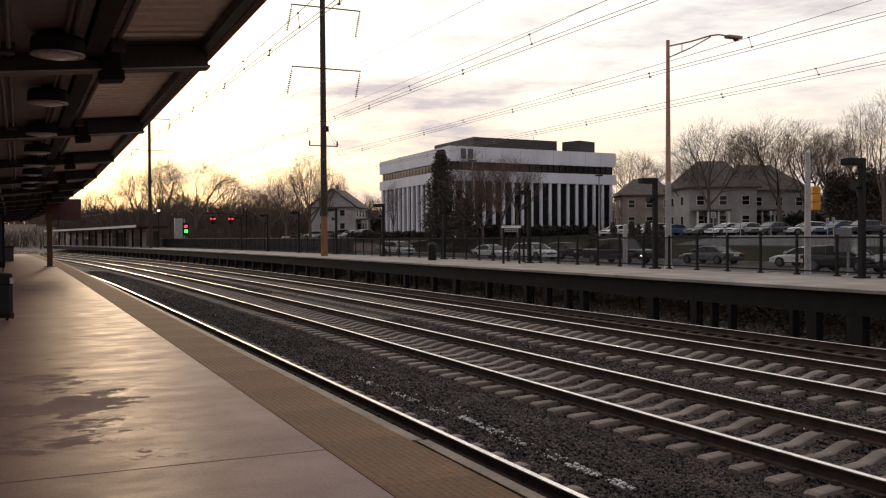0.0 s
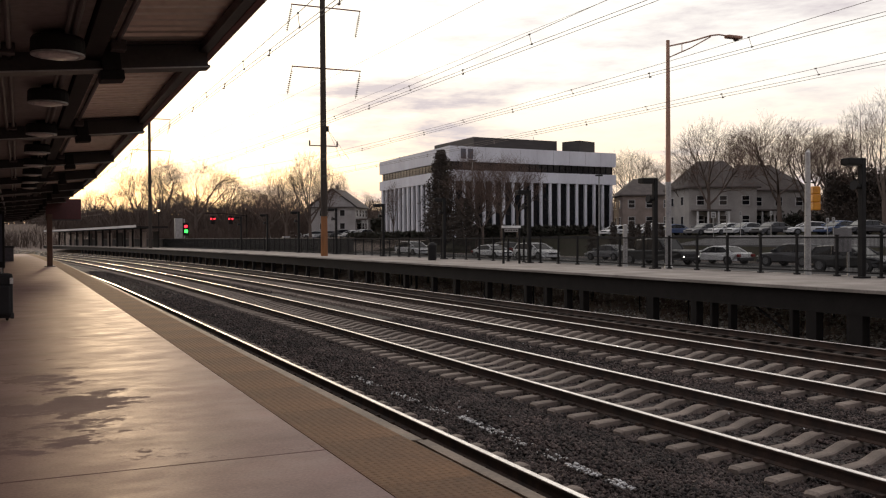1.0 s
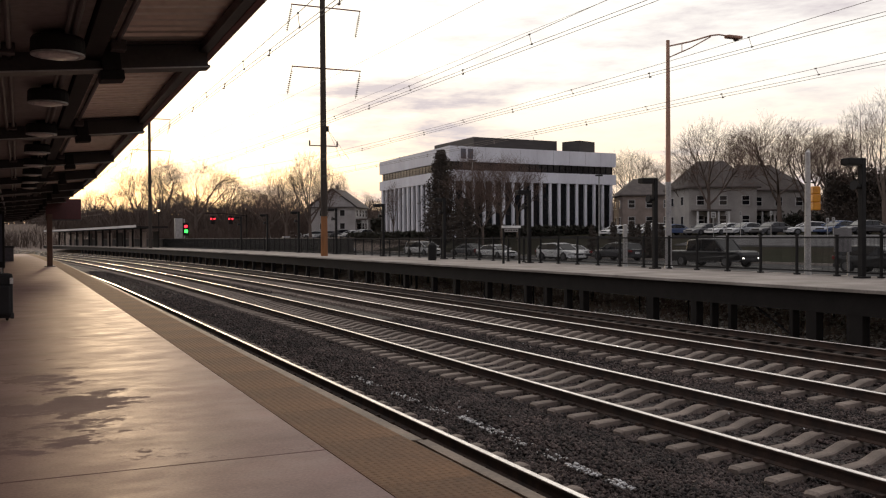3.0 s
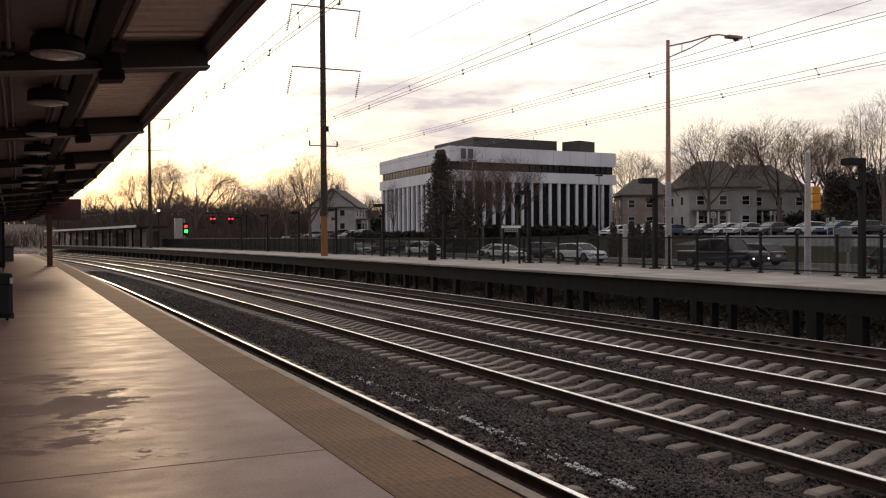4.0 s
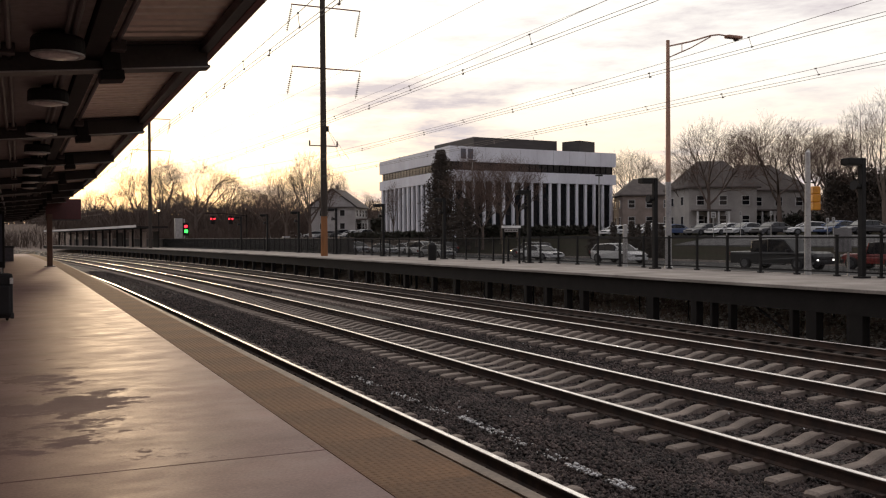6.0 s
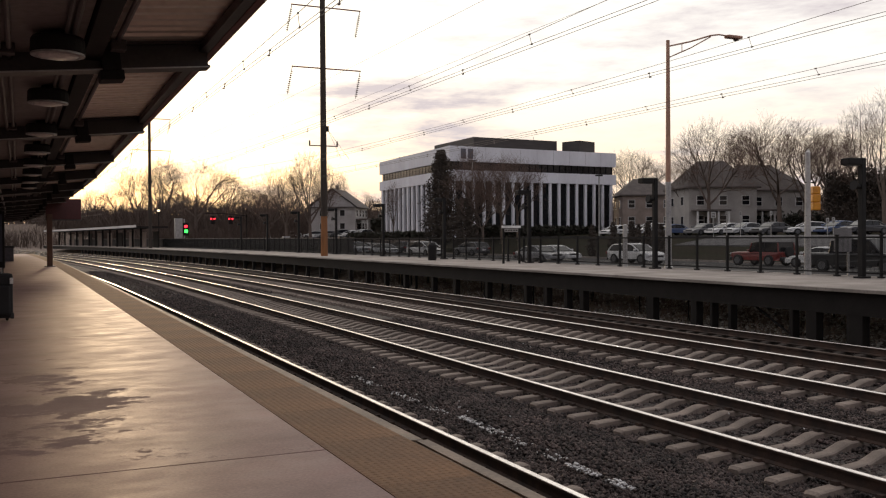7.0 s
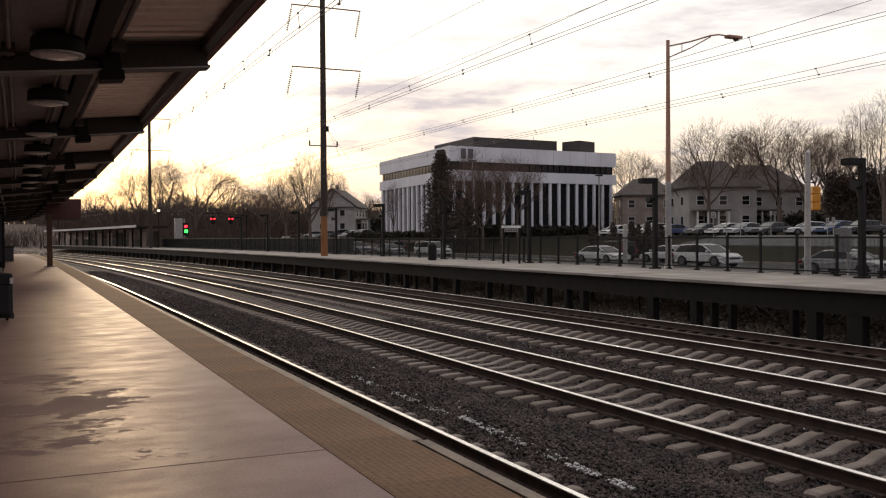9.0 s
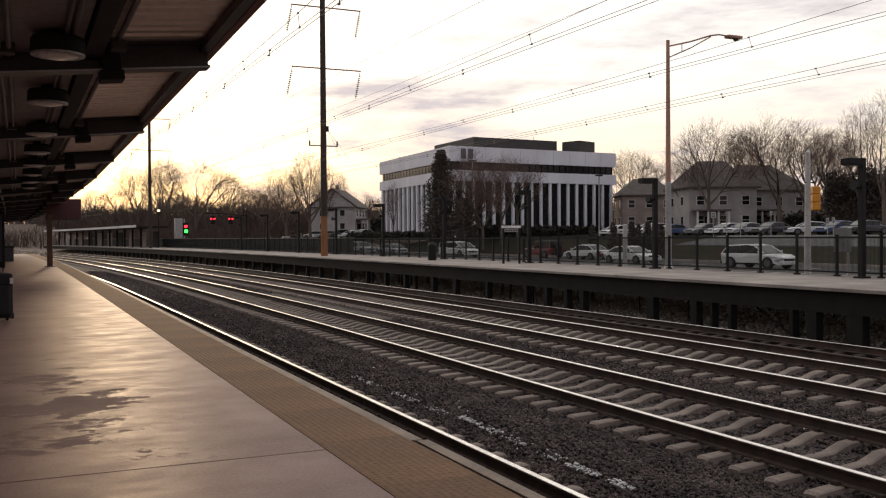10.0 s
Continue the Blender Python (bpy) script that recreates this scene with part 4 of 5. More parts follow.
# ---------------------------------------------------------------- office building
def office():
    """A white precast office block: tall fins over dark glass, a ribbon window, a parapet and roof plant."""
    ob = thing("office_building", Matrix(), "white office block with tall fins, dark glass and roof plant", "building")
    c, r, l = Vector((58.69, 127.41, 0)), Vector((90.39, 129.93, 0)), Vector((59.91, 160.86, 0))
    far_c = r + l - c

    def quad_prism(pts, z0, z1, mat, name, label=""):
        bm = bmesh.new()
        a = [bm.verts.new((p.x, p.y, z0)) for p in pts]
        b2 = [bm.verts.new((p.x, p.y, z1)) for p in pts]
        for k in range(4):
            bm.faces.new((a[k], a[(k + 1) % 4], b2[(k + 1) % 4], b2[k]))
        bm.faces.new(a[::-1]); bm.faces.new(b2)
        return part(name, bm, mat, ob, label)

    ctr = (c + r + l + far_c) / 4

    def inset(d):
        return [p + (ctr - p).normalized() * d for p in (c, r, far_c, l)]

    TOP, B1, B2, B3 = 15.05, 12.75, 11.45, 9.8
    quad_prism(inset(0), B1, TOP, M["stone_white"], "parapet_band", "white precast parapet band")
    quad_prism(inset(0.6), B2 - 0.05, B1 + 0.05, M["glass_dark"], "ribbon_window", "dark ribbon window")
    quad_prism(inset(0.0), B3, B2, M["stone_white"], "spandrel_band", "white precast band")
    quad_prism(inset(0.8), 0.2, B3 + 0.1, M["glass_dark"], "curtain_wall", "dark tinted glass wall")
    quad_prism(inset(1.0), 0.0, 0.9, M["brick"], "plinth")
    for a, b2, n, w in ((c, r, 18, 0.46), (c, l, 15, 0.85)):
        d = (b2 - a)
        ang = math.degrees(math.atan2(d.y, d.x))
        for k in range(n):
            p = a + d * ((k + 0.5) / n)
            inward = (ctr - p); inward = inward - d.normalized() * inward.dot(d.normalized()); inward.normalize()
            q = p + inward * 0.3
            part("fin", bbox((q.x, q.y, B3 / 2 + 0.3), (w, 0.4, B3 - 0.6), ang, 0.05), M["stone_white"], ob)
        for k in range(int(n * 1.5)):      # mullions of the ribbon window; the left face's are brightened for its sky reflection
            p = a + d * ((k + 0.5) / (n * 1.5))
            inward = (ctr - p); inward = inward - d.normalized() * inward.dot(d.normalized()); inward.normalize()
            q = p + inward * 0.42
            part("mullion", bbox((q.x, q.y, (B1 + B2) / 2), (0.09, 0.2, B1 - B2), ang), M["mullion_skylit"] if a is c and b2 is l else M["dark_steel"], ob)
        for z in (3.6, 6.7):
            m0, m1 = a + (ctr - a).normalized() * 1.75, b2 + (ctr - b2).normalized() * 1.75
            mid = (m0 + m1) / 2
            part("floor_band", bbox((mid.x, mid.y, z), ((m1 - m0).length, 0.12, 0.5), ang), M["dark_steel"], ob)
    # panel joints of the parapet
    d = r - c
    for k in range(1, 10):
        p = c + d * (k / 10)
        part("panel_joint", bbox((p.x, p.y - 0.01, (TOP + B1) / 2), (0.03, 0.03, TOP - B1 - 0.05), math.degrees(math.atan2(d.y, d.x))), M["stone_joint"], ob)
    # dark building number reduced to two bars
    for t in (0.075, 0.115):
        p = c + d * t
        part("number_bar", bbox((p.x, p.y - 0.06, 13.95), (0.85, 0.1, 1.5), math.degrees(math.atan2(d.y, d.x))), M["number_grey"], ob, "slate grey bar in place of a number")
    # roof plant
    a, b2, e = Vector((65.37, 132.82, 0)), Vector((81.46, 134.05, 0)), Vector((65.41, 148.25, 0))
    bm = bmesh.new()
    pts = [a, b2, b2 + e - a, e]
    lo = [bm.verts.new((p.x, p.y, 14.9)) for p in pts]
    hi = [bm.verts.new((p.x, p.y, 17.15)) for p in pts]
    for k in range(4):
        bm.faces.new((lo[k], lo[(k + 1) % 4], hi[(k + 1) % 4], hi[k]))
    bm.faces.new(hi)
    part("roof_plant", bm, M["roof_dark"], ob, "dark louvred plant screen")
    part("roof_plant", bbox((84.97, 132.94, 15.9), (4.2, 3.6, 2.25), 20, 0.05), M["roof_dark"], ob)
    part("antenna", tube(bmesh.new(), [(76.98, 134.06, 17.1), (76.98, 134.06, 17.7)], 0.03, 5), M["dark_steel"], ob)


office()


# ---------------------------------------------------------------- houses
def house(m, wide, deep, eave, ridge, wall, hip, porch, label, rows):
    h = thing("house", m, label, "house", "houses behind the car park")
    part("wall", bbox((0, 0, eave / 2), (wide, deep, eave)), wall, h)
    o = 0.45
    x, y = wide / 2 + o, deep / 2 + o
    k = x * 0.55 if hip else x
    bm = bmesh.new()
    base = [bm.verts.new(p) for p in ((-x, -y, eave), (x, -y, eave), (x, y, eave), (-x, y, eave))]
    low = [bm.verts.new(p) for p in ((-x, -y, eave - 0.18), (x, -y, eave - 0.18), (x, y, eave - 0.18), (-x, y, eave - 0.18))]
    top = [bm.verts.new((-k if hip else -x, 0, ridge)), bm.verts.new((k if hip else x, 0, ridge))]
    if hip:
        top[0].co.x, top[1].co.x = -wide * 0.2, wide * 0.2
    bm.faces.new((base[0], base[1], top[1], top[0])); bm.faces.new((base[2], base[3], top[0], top[1]))
    if hip:
        bm.faces.new((base[1], base[2], top[1])); bm.faces.new((base[3], base[0], top[0]))
    for j in range(4):
        bm.faces.new((low[j], low[(j + 1) % 4], base[(j + 1) % 4], base[j]))
    bm.faces.new(low[::-1])
    roof = part("roof", bm, M["shingle"], h)
    if not hip:
        for sx in (-1, 1):
            outline = [(-deep / 2, eave - 0.02), (deep / 2, eave - 0.02), (0, ridge - 0.3)]
            gable = prism(bmesh.new(), outline, sx * wide / 2 - 0.1, sx * wide / 2 + 0.02, Matrix.Rotation(radians(90), 4, "Z"))
            part("gable", gable, wall, h)
        part("chimney", bbox((wide * 0.22, deep * 0.1, ridge + 0.2), (0.8, 0.6, 1.6), 0, 0.03), M["brick"], roof)
    n = max(2, int(wide / 2.6))
    for z in rows:
        for j in range(n):
            wx = -wide / 2 + (j + 0.5) * wide / n
            win = part("window", bbox((wx, -deep / 2 - 0.03, z), (1.15, 0.1, 1.35)), M["trim"], h)
            part("pane", bbox((wx, -deep / 2 - 0.085, z + 0.33), (0.95, 0.02, 0.55)), M["glass_dark"], win)
            part("pane", bbox((wx, -deep / 2 - 0.085, z - 0.3), (0.95, 0.02, 0.55)), M["glass_dark"], win)
    for z, j in [(z, j) for z in rows for j in range(2)]:
        win = part("window", bbox((-wide / 2 - 0.03, -deep * 0.22 + j * deep * 0.44, z), (0.1, 1.1, 1.3)), M["trim"], h)
        part("pane", bbox((-wide / 2 - 0.085, -deep * 0.22 + j * deep * 0.44, z), (0.02, 0.9, 1.1)), M["glass_dark"], win)
    if porch:
        part("porch_roof", bbox((-wide * 0.22, -deep / 2 - 1.2, 3.0), (wide * 0.5, 2.4, 0.25), 0, 0.03), M["shingle"], h)
        for j in range(4):
            part("porch_post", bbox((-wide * 0.45 + j * wide * 0.15, -deep / 2 - 2.2, 1.45), (0.22, 0.22, 2.9)), M["trim"], h)
        part("door", bbox((-wide * 0.22, -deep / 2 - 0.04, 1.1), (1.1, 0.1, 2.1)), M["dark_steel"], h)
    return h


house(along(89.05, 100.80, 1.7, -24), 9.5, 10, 6.3, 10.2, M["siding"], True, True, "grey two-storey house with hipped roof and porch", (1.7, 4.4))
house(along(98.85, 101.90, 1.8, -24), 12, 10, 6.0, 9.9, M["siding"], True, True, "long grey house with gabled roof behind bare trees", (1.7, 4.3))
house(along(94.36, 120.00, 1.9, -30), 8.5, 9, 6.0, 8.8, M["brick"], True, False, "tan house with hipped roof beside the office block", (1.8, 4.5))
house(along(62.6, 169.50, 1.8, 52), 11, 9.0, 5.4, 9.0, M["siding_white"], False, True, "white clapboard house with dark gabled roof", (1.7, 4.2))


# ---------------------------------------------------------------- trees
def tree_meshes(seed, wide, clear, rise):
    """Two meshes of a bare tree one metre high: trunk with limbs, and the fine twigs that fill a domed crown.
    wide: half width of the crown; clear: height of the bare trunk; rise: how steeply the limbs climb."""
    rng = random.Random(seed)
    trunk, twigs = bmesh.new(), bmesh.new()
    mid, half = (1 + clear) / 2, (1 - clear) / 2 + 0.04

    def inside(p):
        swell = 1 + 0.75 * noise.noise(p * 5.0 + Vector((seed, 0, 0)))
        return (p.x * p.x + p.y * p.y) / (wide * wide) + ((p.z - mid) / half) ** 2 < swell

    def grow(p, d, length, r, level):
        pts, rad = [p], [r]
        steps = (5, 6, 4, 3, 2, 1)[level]
        for k in range(steps):
            wander = Vector((rng.uniform(-1, 1), rng.uniform(-1, 1), rng.uniform(-0.6, 0.8)))
            d = (d + wander * (0.05, 0.13, 0.15, 0.13, 0.1, 0.0)[level] + Vector((0, 0, 0.05 * rise if level < 3 else 0.0))).normalized()
            q = p + d * (length / steps)
            if 0 < level < 4 and q.z > clear * 0.9 and not inside(q):
                break
            p = q
            pts.append(p); rad.append(max(r * (1 - 0.55 * (k + 1) / steps), 0.0005))
        if len(pts) < 2:
            return
        tube(trunk if level < 3 else twigs, pts, rad, (8, 6, 4, 3, 3, 3)[level], cap=False)
        if level == 5:
            return
        kids = (rng.randint(6, 8), 6, 5, 5, 3)[level]
        for k in range(kids):
            f = (k + rng.random()) / kids
            i = min(1 + int((0.45 + 0.55 * f if level == 0 else 0.2 + 0.8 * f) * (len(pts) - 1)), len(pts) - 1)
            turn_ = 2.4 * k + rng.uniform(-0.5, 0.5)
            a = d.orthogonal().normalized()
            b = d.cross(a)
            side = a * math.cos(turn_) + b * math.sin(turn_)
            open_ = (rng.uniform(0.45, 1.05) / rise, rng.uniform(0.4, 0.8), rng.uniform(0.35, 0.8), rng.uniform(0.3, 0.75), rng.uniform(0.3, 0.7))[level]
            nd = (d * math.cos(open_) + side * math.sin(open_)).normalized()
            ln = (rng.uniform(0.42, 0.62), rng.uniform(0.18, 0.32), rng.uniform(0.11, 0.2), rng.uniform(0.06, 0.12), rng.uniform(0.035, 0.07))[level]
            grow(pts[i], nd, ln, max(rad[i] * rng.uniform(0.5, 0.7), 0.0005), level + 1)

    grow(Vector((0, 0, 0)), Vector((rng.uniform(-0.05, 0.05), rng.uniform(-0.05, 0.05), 1)).normalized(), clear + 0.22, 0.025, 0)
    top = max(v.co.z for v in twigs.verts)
    for bm in (trunk, twigs):
        for v in bm.verts:
            v.co /= top
    meshes = []
    for name, bm, mat in (("trunk", trunk, M["bark"]), ("crown", twigs, M["twig"])):
        me = bpy.data.meshes.new(name)
        bm.to_mesh(me); bm.free()
        me.materials.append(mat)
        meshes.append(me)
    return meshes


BARE = [tree_meshes(11, 0.36, 0.26, 1.0), tree_meshes(23, 0.3, 0.24, 1.25), tree_meshes(37, 0.42, 0.22, 0.95), tree_meshes(51, 0.2, 0.2, 1.7)]


def bare_tree(u, s, z, high, kind, spin, label="bare deciduous tree in winter with spreading branches", wide=1.0):
    t = thing("bare_tree", along(u, s, z, spin), label, "tree", "bare trees beyond the road")
    for name, me in zip(("trunk", "crown"), BARE[kind % 4]):
        ob = new(name, me)
        ob.parent = t
        ob.matrix_basis = Matrix.Diagonal((high * wide, high * wide, high, 1))


TREES = [(83.8, 95.8, 17.5, 0, 1.0), (91.7, 98.9, 15.9, 2, 1.0), (89.7, 89.5, 17.9, 2, 1.1), (98.0, 92.5, 17.4, 0, 1.1), (106.9, 95.1, 17.0, 1, 1.0), (90.6, 78.8, 18.0, 3, 0.8),
         (82.0, 69.0, 17.3, 3, 0.9), (104.0, 134.4, 18.1, 0, 1.0), (101.8, 128.5, 16.1, 2, 1.0), (101.3, 104.6, 18.7, 1, 1.1), (85.7, 101.8, 13.5, 2, 1.0), (94.9, 86.6, 15.5, 1, 1.0),
         (103.5, 79.3, 15.0, 0, 1.2), (110.8, 87.7, 14.0, 2, 1.2), (37.4, 223.4, 19.2, 0, 1.0), (40.4, 214.0, 20.7, 1, 1.0),
         (42.7, 197.4, 19.3, 2, 1.1), (52.2, 206.6, 17.0, 0, 1.0), (49.0, 172.2, 13.4, 2, 1.0), (49.5, 164.4, 14.8, 0, 1.1), (50.8, 156.0, 17.3, 1, 0.9), (52.7, 154.9, 15.5, 3, 0.9),
         (68.7, 181.9, 16.1, 3, 0.7), (75.8, 185.1, 12.0, 2, 1.0), (53.4, 107.4, 12.2, 3, 1.3), (55.4, 108.6, 13.6, 1, 0.9), (58.2, 106.8, 12.6, 1, 1.1), (61.0, 107.3, 12.8, 2, 0.8),
         (57.4, 137.4, 11.0, 3, 0.7), (53.5, 103.9, 8.2, 2, 1.0), (42.4, 258.5, 15.5, 0, 1.2), (56.0, 194.5, 12.5, 1, 1.2), (47.1, 228.8, 14, 2, 1.3), (61.5, 214.0, 13.5, 0, 1.3),
         (53.2, 181.2, 11.5, 1, 1.1), (34.9, 251.9, 14.5, 1, 1.2), (69.7, 201.1, 13.0, 2, 1.2)]
rng = random.Random(4)
for u, s, ztop, kind, wide in TREES:
    z = ground_height(u, s) - 0.05
    bare_tree(u, s, z, ztop - z, kind, rng.uniform(0, 360), wide=wide)


def foliage(bm, n, inside, size, rng):
    """Clumps of small blades set where inside() puts them."""
    for _ in range(n):
        p, out = inside(rng)
        a = Vector((rng.uniform(-1, 1), rng.uniform(-1, 1), rng.uniform(-1, 1))).normalized()
        b = (out + a * 0.9).normalized()
        c = b.cross(a).normalized() if b.cross(a).length > 0.01 else Vector((1, 0, 0))
        q = size * rng.uniform(0.6, 1.4)
        v = [bm.verts.new(p + c * q * 0.4), bm.verts.new(p - c * q * 0.4), bm.verts.new(p + b * q)]
        bm.faces.new(v)
    return bm


M["bare_cone"] = material("brown_needles", (0.085, 0.065, 0.052), 0.9, color2=(0.05, 0.042, 0.034), scale=2, fine=15)


def conifer(m, high, wide, label, name="evergreen_tree", group="", seed=3, n=2600):
    t = thing(name, m, label, "tree" if high > 3 else "shrub", group)
    part("trunk", tube(bmesh.new(), [(0, 0, 0), (0, 0, high * 0.9)], [high * 0.02, 0.02], 7), M["bark"], t)
    rng2 = random.Random(seed)

    def cone(r):
        z = high * r.random() ** 1.25
        a = r.uniform(0, 2 * math.pi)
        lump = 1 + 0.22 * math.sin(3 * a + z * 1.1 + seed) + 0.12 * math.sin(z * 2.7 + 2 * a)
        edge = wide * lump * (0.25 + 0.75 * min(1, z / (high * 0.2))) * max(0.02, (1 - z / high)) ** 0.5 * (r.uniform(0.3, 1.1) if r.random() < 0.8 else r.uniform(1.0, 1.4))
        return Vector((edge * math.cos(a), edge * math.sin(a), z + 0.1)), Vector((math.cos(a), math.sin(a), -0.2))

    part("crown", foliage(bmesh.new(), n, cone, high * 0.06 if high < 4 else 0.24, rng2), M["evergreen"] if high < 3 else M["bare_cone"], t)
    return t


conifer(along(51.16, 110.50, 0.2), 12.6, 2.35, "tall dark brownish evergreen in front of the office block", seed=5, n=15000)
conifer(along(52.12, 106.30, 0.2), 6.0, 2.4, "dark broad evergreen in front of the office block", seed=6, n=4200)
shrub = conifer(along(49.5, 72.7, -0.75), 3.3, 0.5, "dark conical evergreen shrub beside the road", "evergreen_shrub", "conical shrubs", 8, 900)
for u, s, k in ((49.5, 70.0, 0.0), (49.6, 69.2, -0.25), (49.4, 67.6, -0.05), (49.7, 66.2, -0.3), (49.5, 76.0, -0.2)):
    copy_thing(shrub, along(u, s, -0.75 + k, 90 * k * 8))


def hedge(name, m, long_, wide, high, label, n, seed, leaf="evergreen"):
    def lump(r):
        x, y = r.uniform(-long_ / 2, long_ / 2), r.uniform(-wide / 2, wide / 2)
        top = high * (0.72 + 0.28 * noise.noise(Vector((x * 0.7, y, seed))))
        z = top * math.sqrt(r.random())
        return Vector((x, y, z)), Vector((0, 0, 1))
    h = thing(name, m, label, "hedge")
    part("leaves", foliage(bmesh.new(), n, lump, 0.45, random.Random(seed)), M[leaf], h)["kind"] = "stuff"
    part("stems", bbox((0, 0, high * 0.22), (long_ * 0.94, wide * 0.5, high * 0.44), 0, 0.3), M[leaf], h)


hedge("hedge", along(72.02, 117.90, 0.9, 24), 36, 2.6, 2.3, "dark evergreen hedge along the office block", 9000, 3)
hedge("hedge", along(56.04, 137.10, 0.9, 88), 30, 2.0, 1.3, "low dark hedge beside the office block", 4000, 4)
hedge("hedge", along(68.88, 164.30, 1.6, 60), 8, 3.0, 4.0, "dark evergreen mass beside the white house", 2500, 5)
hedge("thicket", along(94.0, 77.0, 1.2, -51), 15, 4.0, 9.5, "tall dark brown tangle of evergreens and vines", 12000, 7, "bare_cone")
hedge("hedge", along(101.61, 79.70, 1.6, 100), 70, 5.0, 3.4, "brown thicket behind the car park", 9000, 6)


def woods(name, boxes, seed, label):
    """Far leafless woods: thousands of thin stems and twigs with an uneven top."""
    r = np.random.default_rng(seed)
    verts, faces = [], []
    for u0, u1, s0, s1, count, lo, hi in boxes:
        for _ in range(count):
            u, s = r.uniform(u0, u1), r.uniform(s0, s1)
            g = ground_height(u, s)
            high = r.uniform(lo, hi) * (0.8 + 0.35 * noise.noise(Vector((u * 0.04, s * 0.03, 3))))
            base = at(u, s, g)
            for k in range(14):
                z0 = high * r.uniform(0.0, 0.75) if k else 0.0
                lean = Vector((r.normal(0, 0.45), r.normal(0, 0.45), 1)).normalized() if k else Vector((r.normal(0, 0.05), r.normal(0, 0.05), 1))
                ln = high * (r.uniform(0.2, 0.5) if k else 0.8)
                w = 0.14 if k == 0 else 0.085
                p = base + Vector((r.normal(0, 0.5), r.normal(0, 0.5), z0)) if k else base
                q = r.uniform(0, math.pi)
                d = Vector((math.cos(q), math.sin(q), 0)) * w
                n0 = len(verts)
                tip = p + lean * ln
                verts.extend([tuple(p - d), tuple(p + d), tuple(tip)])
                faces.append((n0, n0 + 1, n0 + 2))
    ob = pydata(name, verts, faces, M["brush"])
    return tagged(ob, label, "woods", kind="stuff")


woods("far_woods", [(25, 72, 193, 294, 1500, 5.0, 8.8), (25, 84, 168, 223, 1100, 4.0, 7.4), (70, 176, 159, 307, 1000, 4, 7), (20, 42, 224, 362, 500, 4.5, 8.0), (-22, 28, 293, 408, 500, 4, 7), (43, 56, 165, 210, 260, 2, 4.5), (112, 161, 56, 150, 450, 5, 9), (94, 113, 59, 90, 260, 4, 9), (157, 302, 42, 245, 600, 6, 11)], 7, "far brown leafless woods along the rise")


# ---------------------------------------------------------------- street furniture
sl = thing("street_lamp", along(31.32, 42.90, -0.85), "tall pinkish-grey steel street lamp with truss arm", "street lamp")
M["lamp_grey"] = material("pale_grey_pole", (0.4, 0.385, 0.38), 0.65, scale=1, fine=12)
M["lamp_steel"] = material("street_lamp_steel", (0.46, 0.27, 0.19), 0.6, 0.2, scale=1, fine=10)
part("pole", tube(bmesh.new(), [(0, 0, 5.2), (0, 0, 13.3)], [0.15, 0.1], 12), M["lamp_steel"], sl)
part("lower_pole", tube(bmesh.new(), [(0, 0, 0), (0, 0, 5.25)], [0.2, 0.157], 12), M["lamp_grey"], sl, "pale grey lower shaft")
part("base", lathe(bmesh.new(), [(0.32, 0), (0.32, 0.1), (0.22, 0.5), (0.2, 0.6)], 12), M["galv"], sl)
part("upper_arm", tube(bmesh.new(), [(0, 0, 12.95), (1.6, 0, 13.35), (3.1, 0, 13.83), (3.7, 0, 13.93), (4.6, 0, 13.9)], 0.045, 8), M["lamp_steel"], sl)
part("lower_arm", tube(bmesh.new(), [(0, 0, 12.3), (1.6, 0, 12.98), (3.1, 0, 13.76)], 0.035, 8), M["lamp_steel"], sl)
part("strut", tube(bmesh.new(), [(1.0, 0, 12.7), (1.0, 0, 13.2)], 0.025, 6), M["lamp_steel"], sl)
part("lantern", bbox((4.8, 0, 13.87), (1.1, 0.42, 0.2), 0, 0.08), M["lamp_steel"], sl)
part("lens", lathe(bmesh.new(), [(0.05, -0.14), (0.15, -0.1), (0.19, 0.0)], 12, Matrix.Translation((5.0, 0, 13.79))), M["insul"], sl)

tl = thing("traffic_signal", along(29.45, 30.90, -0.85), "orange three-lamp traffic signal on a pale grey pole", "traffic light")
M["pale_pole"] = material("pale_pole_paint", (0.5, 0.48, 0.46), 0.6, 0.1, scale=1, fine=12)
part("pole", tube(bmesh.new(), [(0, 0, 0), (0, 0, 5.85), (0.05, 0, 5.95)], [0.16, 0.115, 0.06], 12), M["pale_pole"], tl)
for z in (3.05, 4.52):
    part("clamp", bbox((0.12, 0, z), (0.5, 0.1, 0.05), 0, 0.01), M["dark_steel"], tl)
for k in range(3):
    z = 3.46 + 0.36 * k
    hd = part("signal_section", bbox((0.46, 0, z), (0.36, 0.3, 0.35), -18, 0.05), M["orange"], tl, "orange painted signal housing")
    part("visor", lathe(bmesh.new(), [(0.15, 0.0), (0.15, 0.25), (0.14, 0.25), (0.14, 0.01)], 14, pose(0.55, 0.12, z, -90, 0, -35)), M["orange"], hd)
pp = thing("bollard_post", along(29.13, 44.00, -0.85), "short pale grey post behind the railing", "post")
part("shaft", tube(bmesh.new(), [(0, 0, 0), (0, 0, 2.75)], [0.14, 0.13], 12), M["pale_pole"], pp)
part("cap", lathe(bmesh.new(), [(0.15, 2.75), (0.15, 2.8), (0.05, 2.86)], 12), M["pale_pole"], pp)


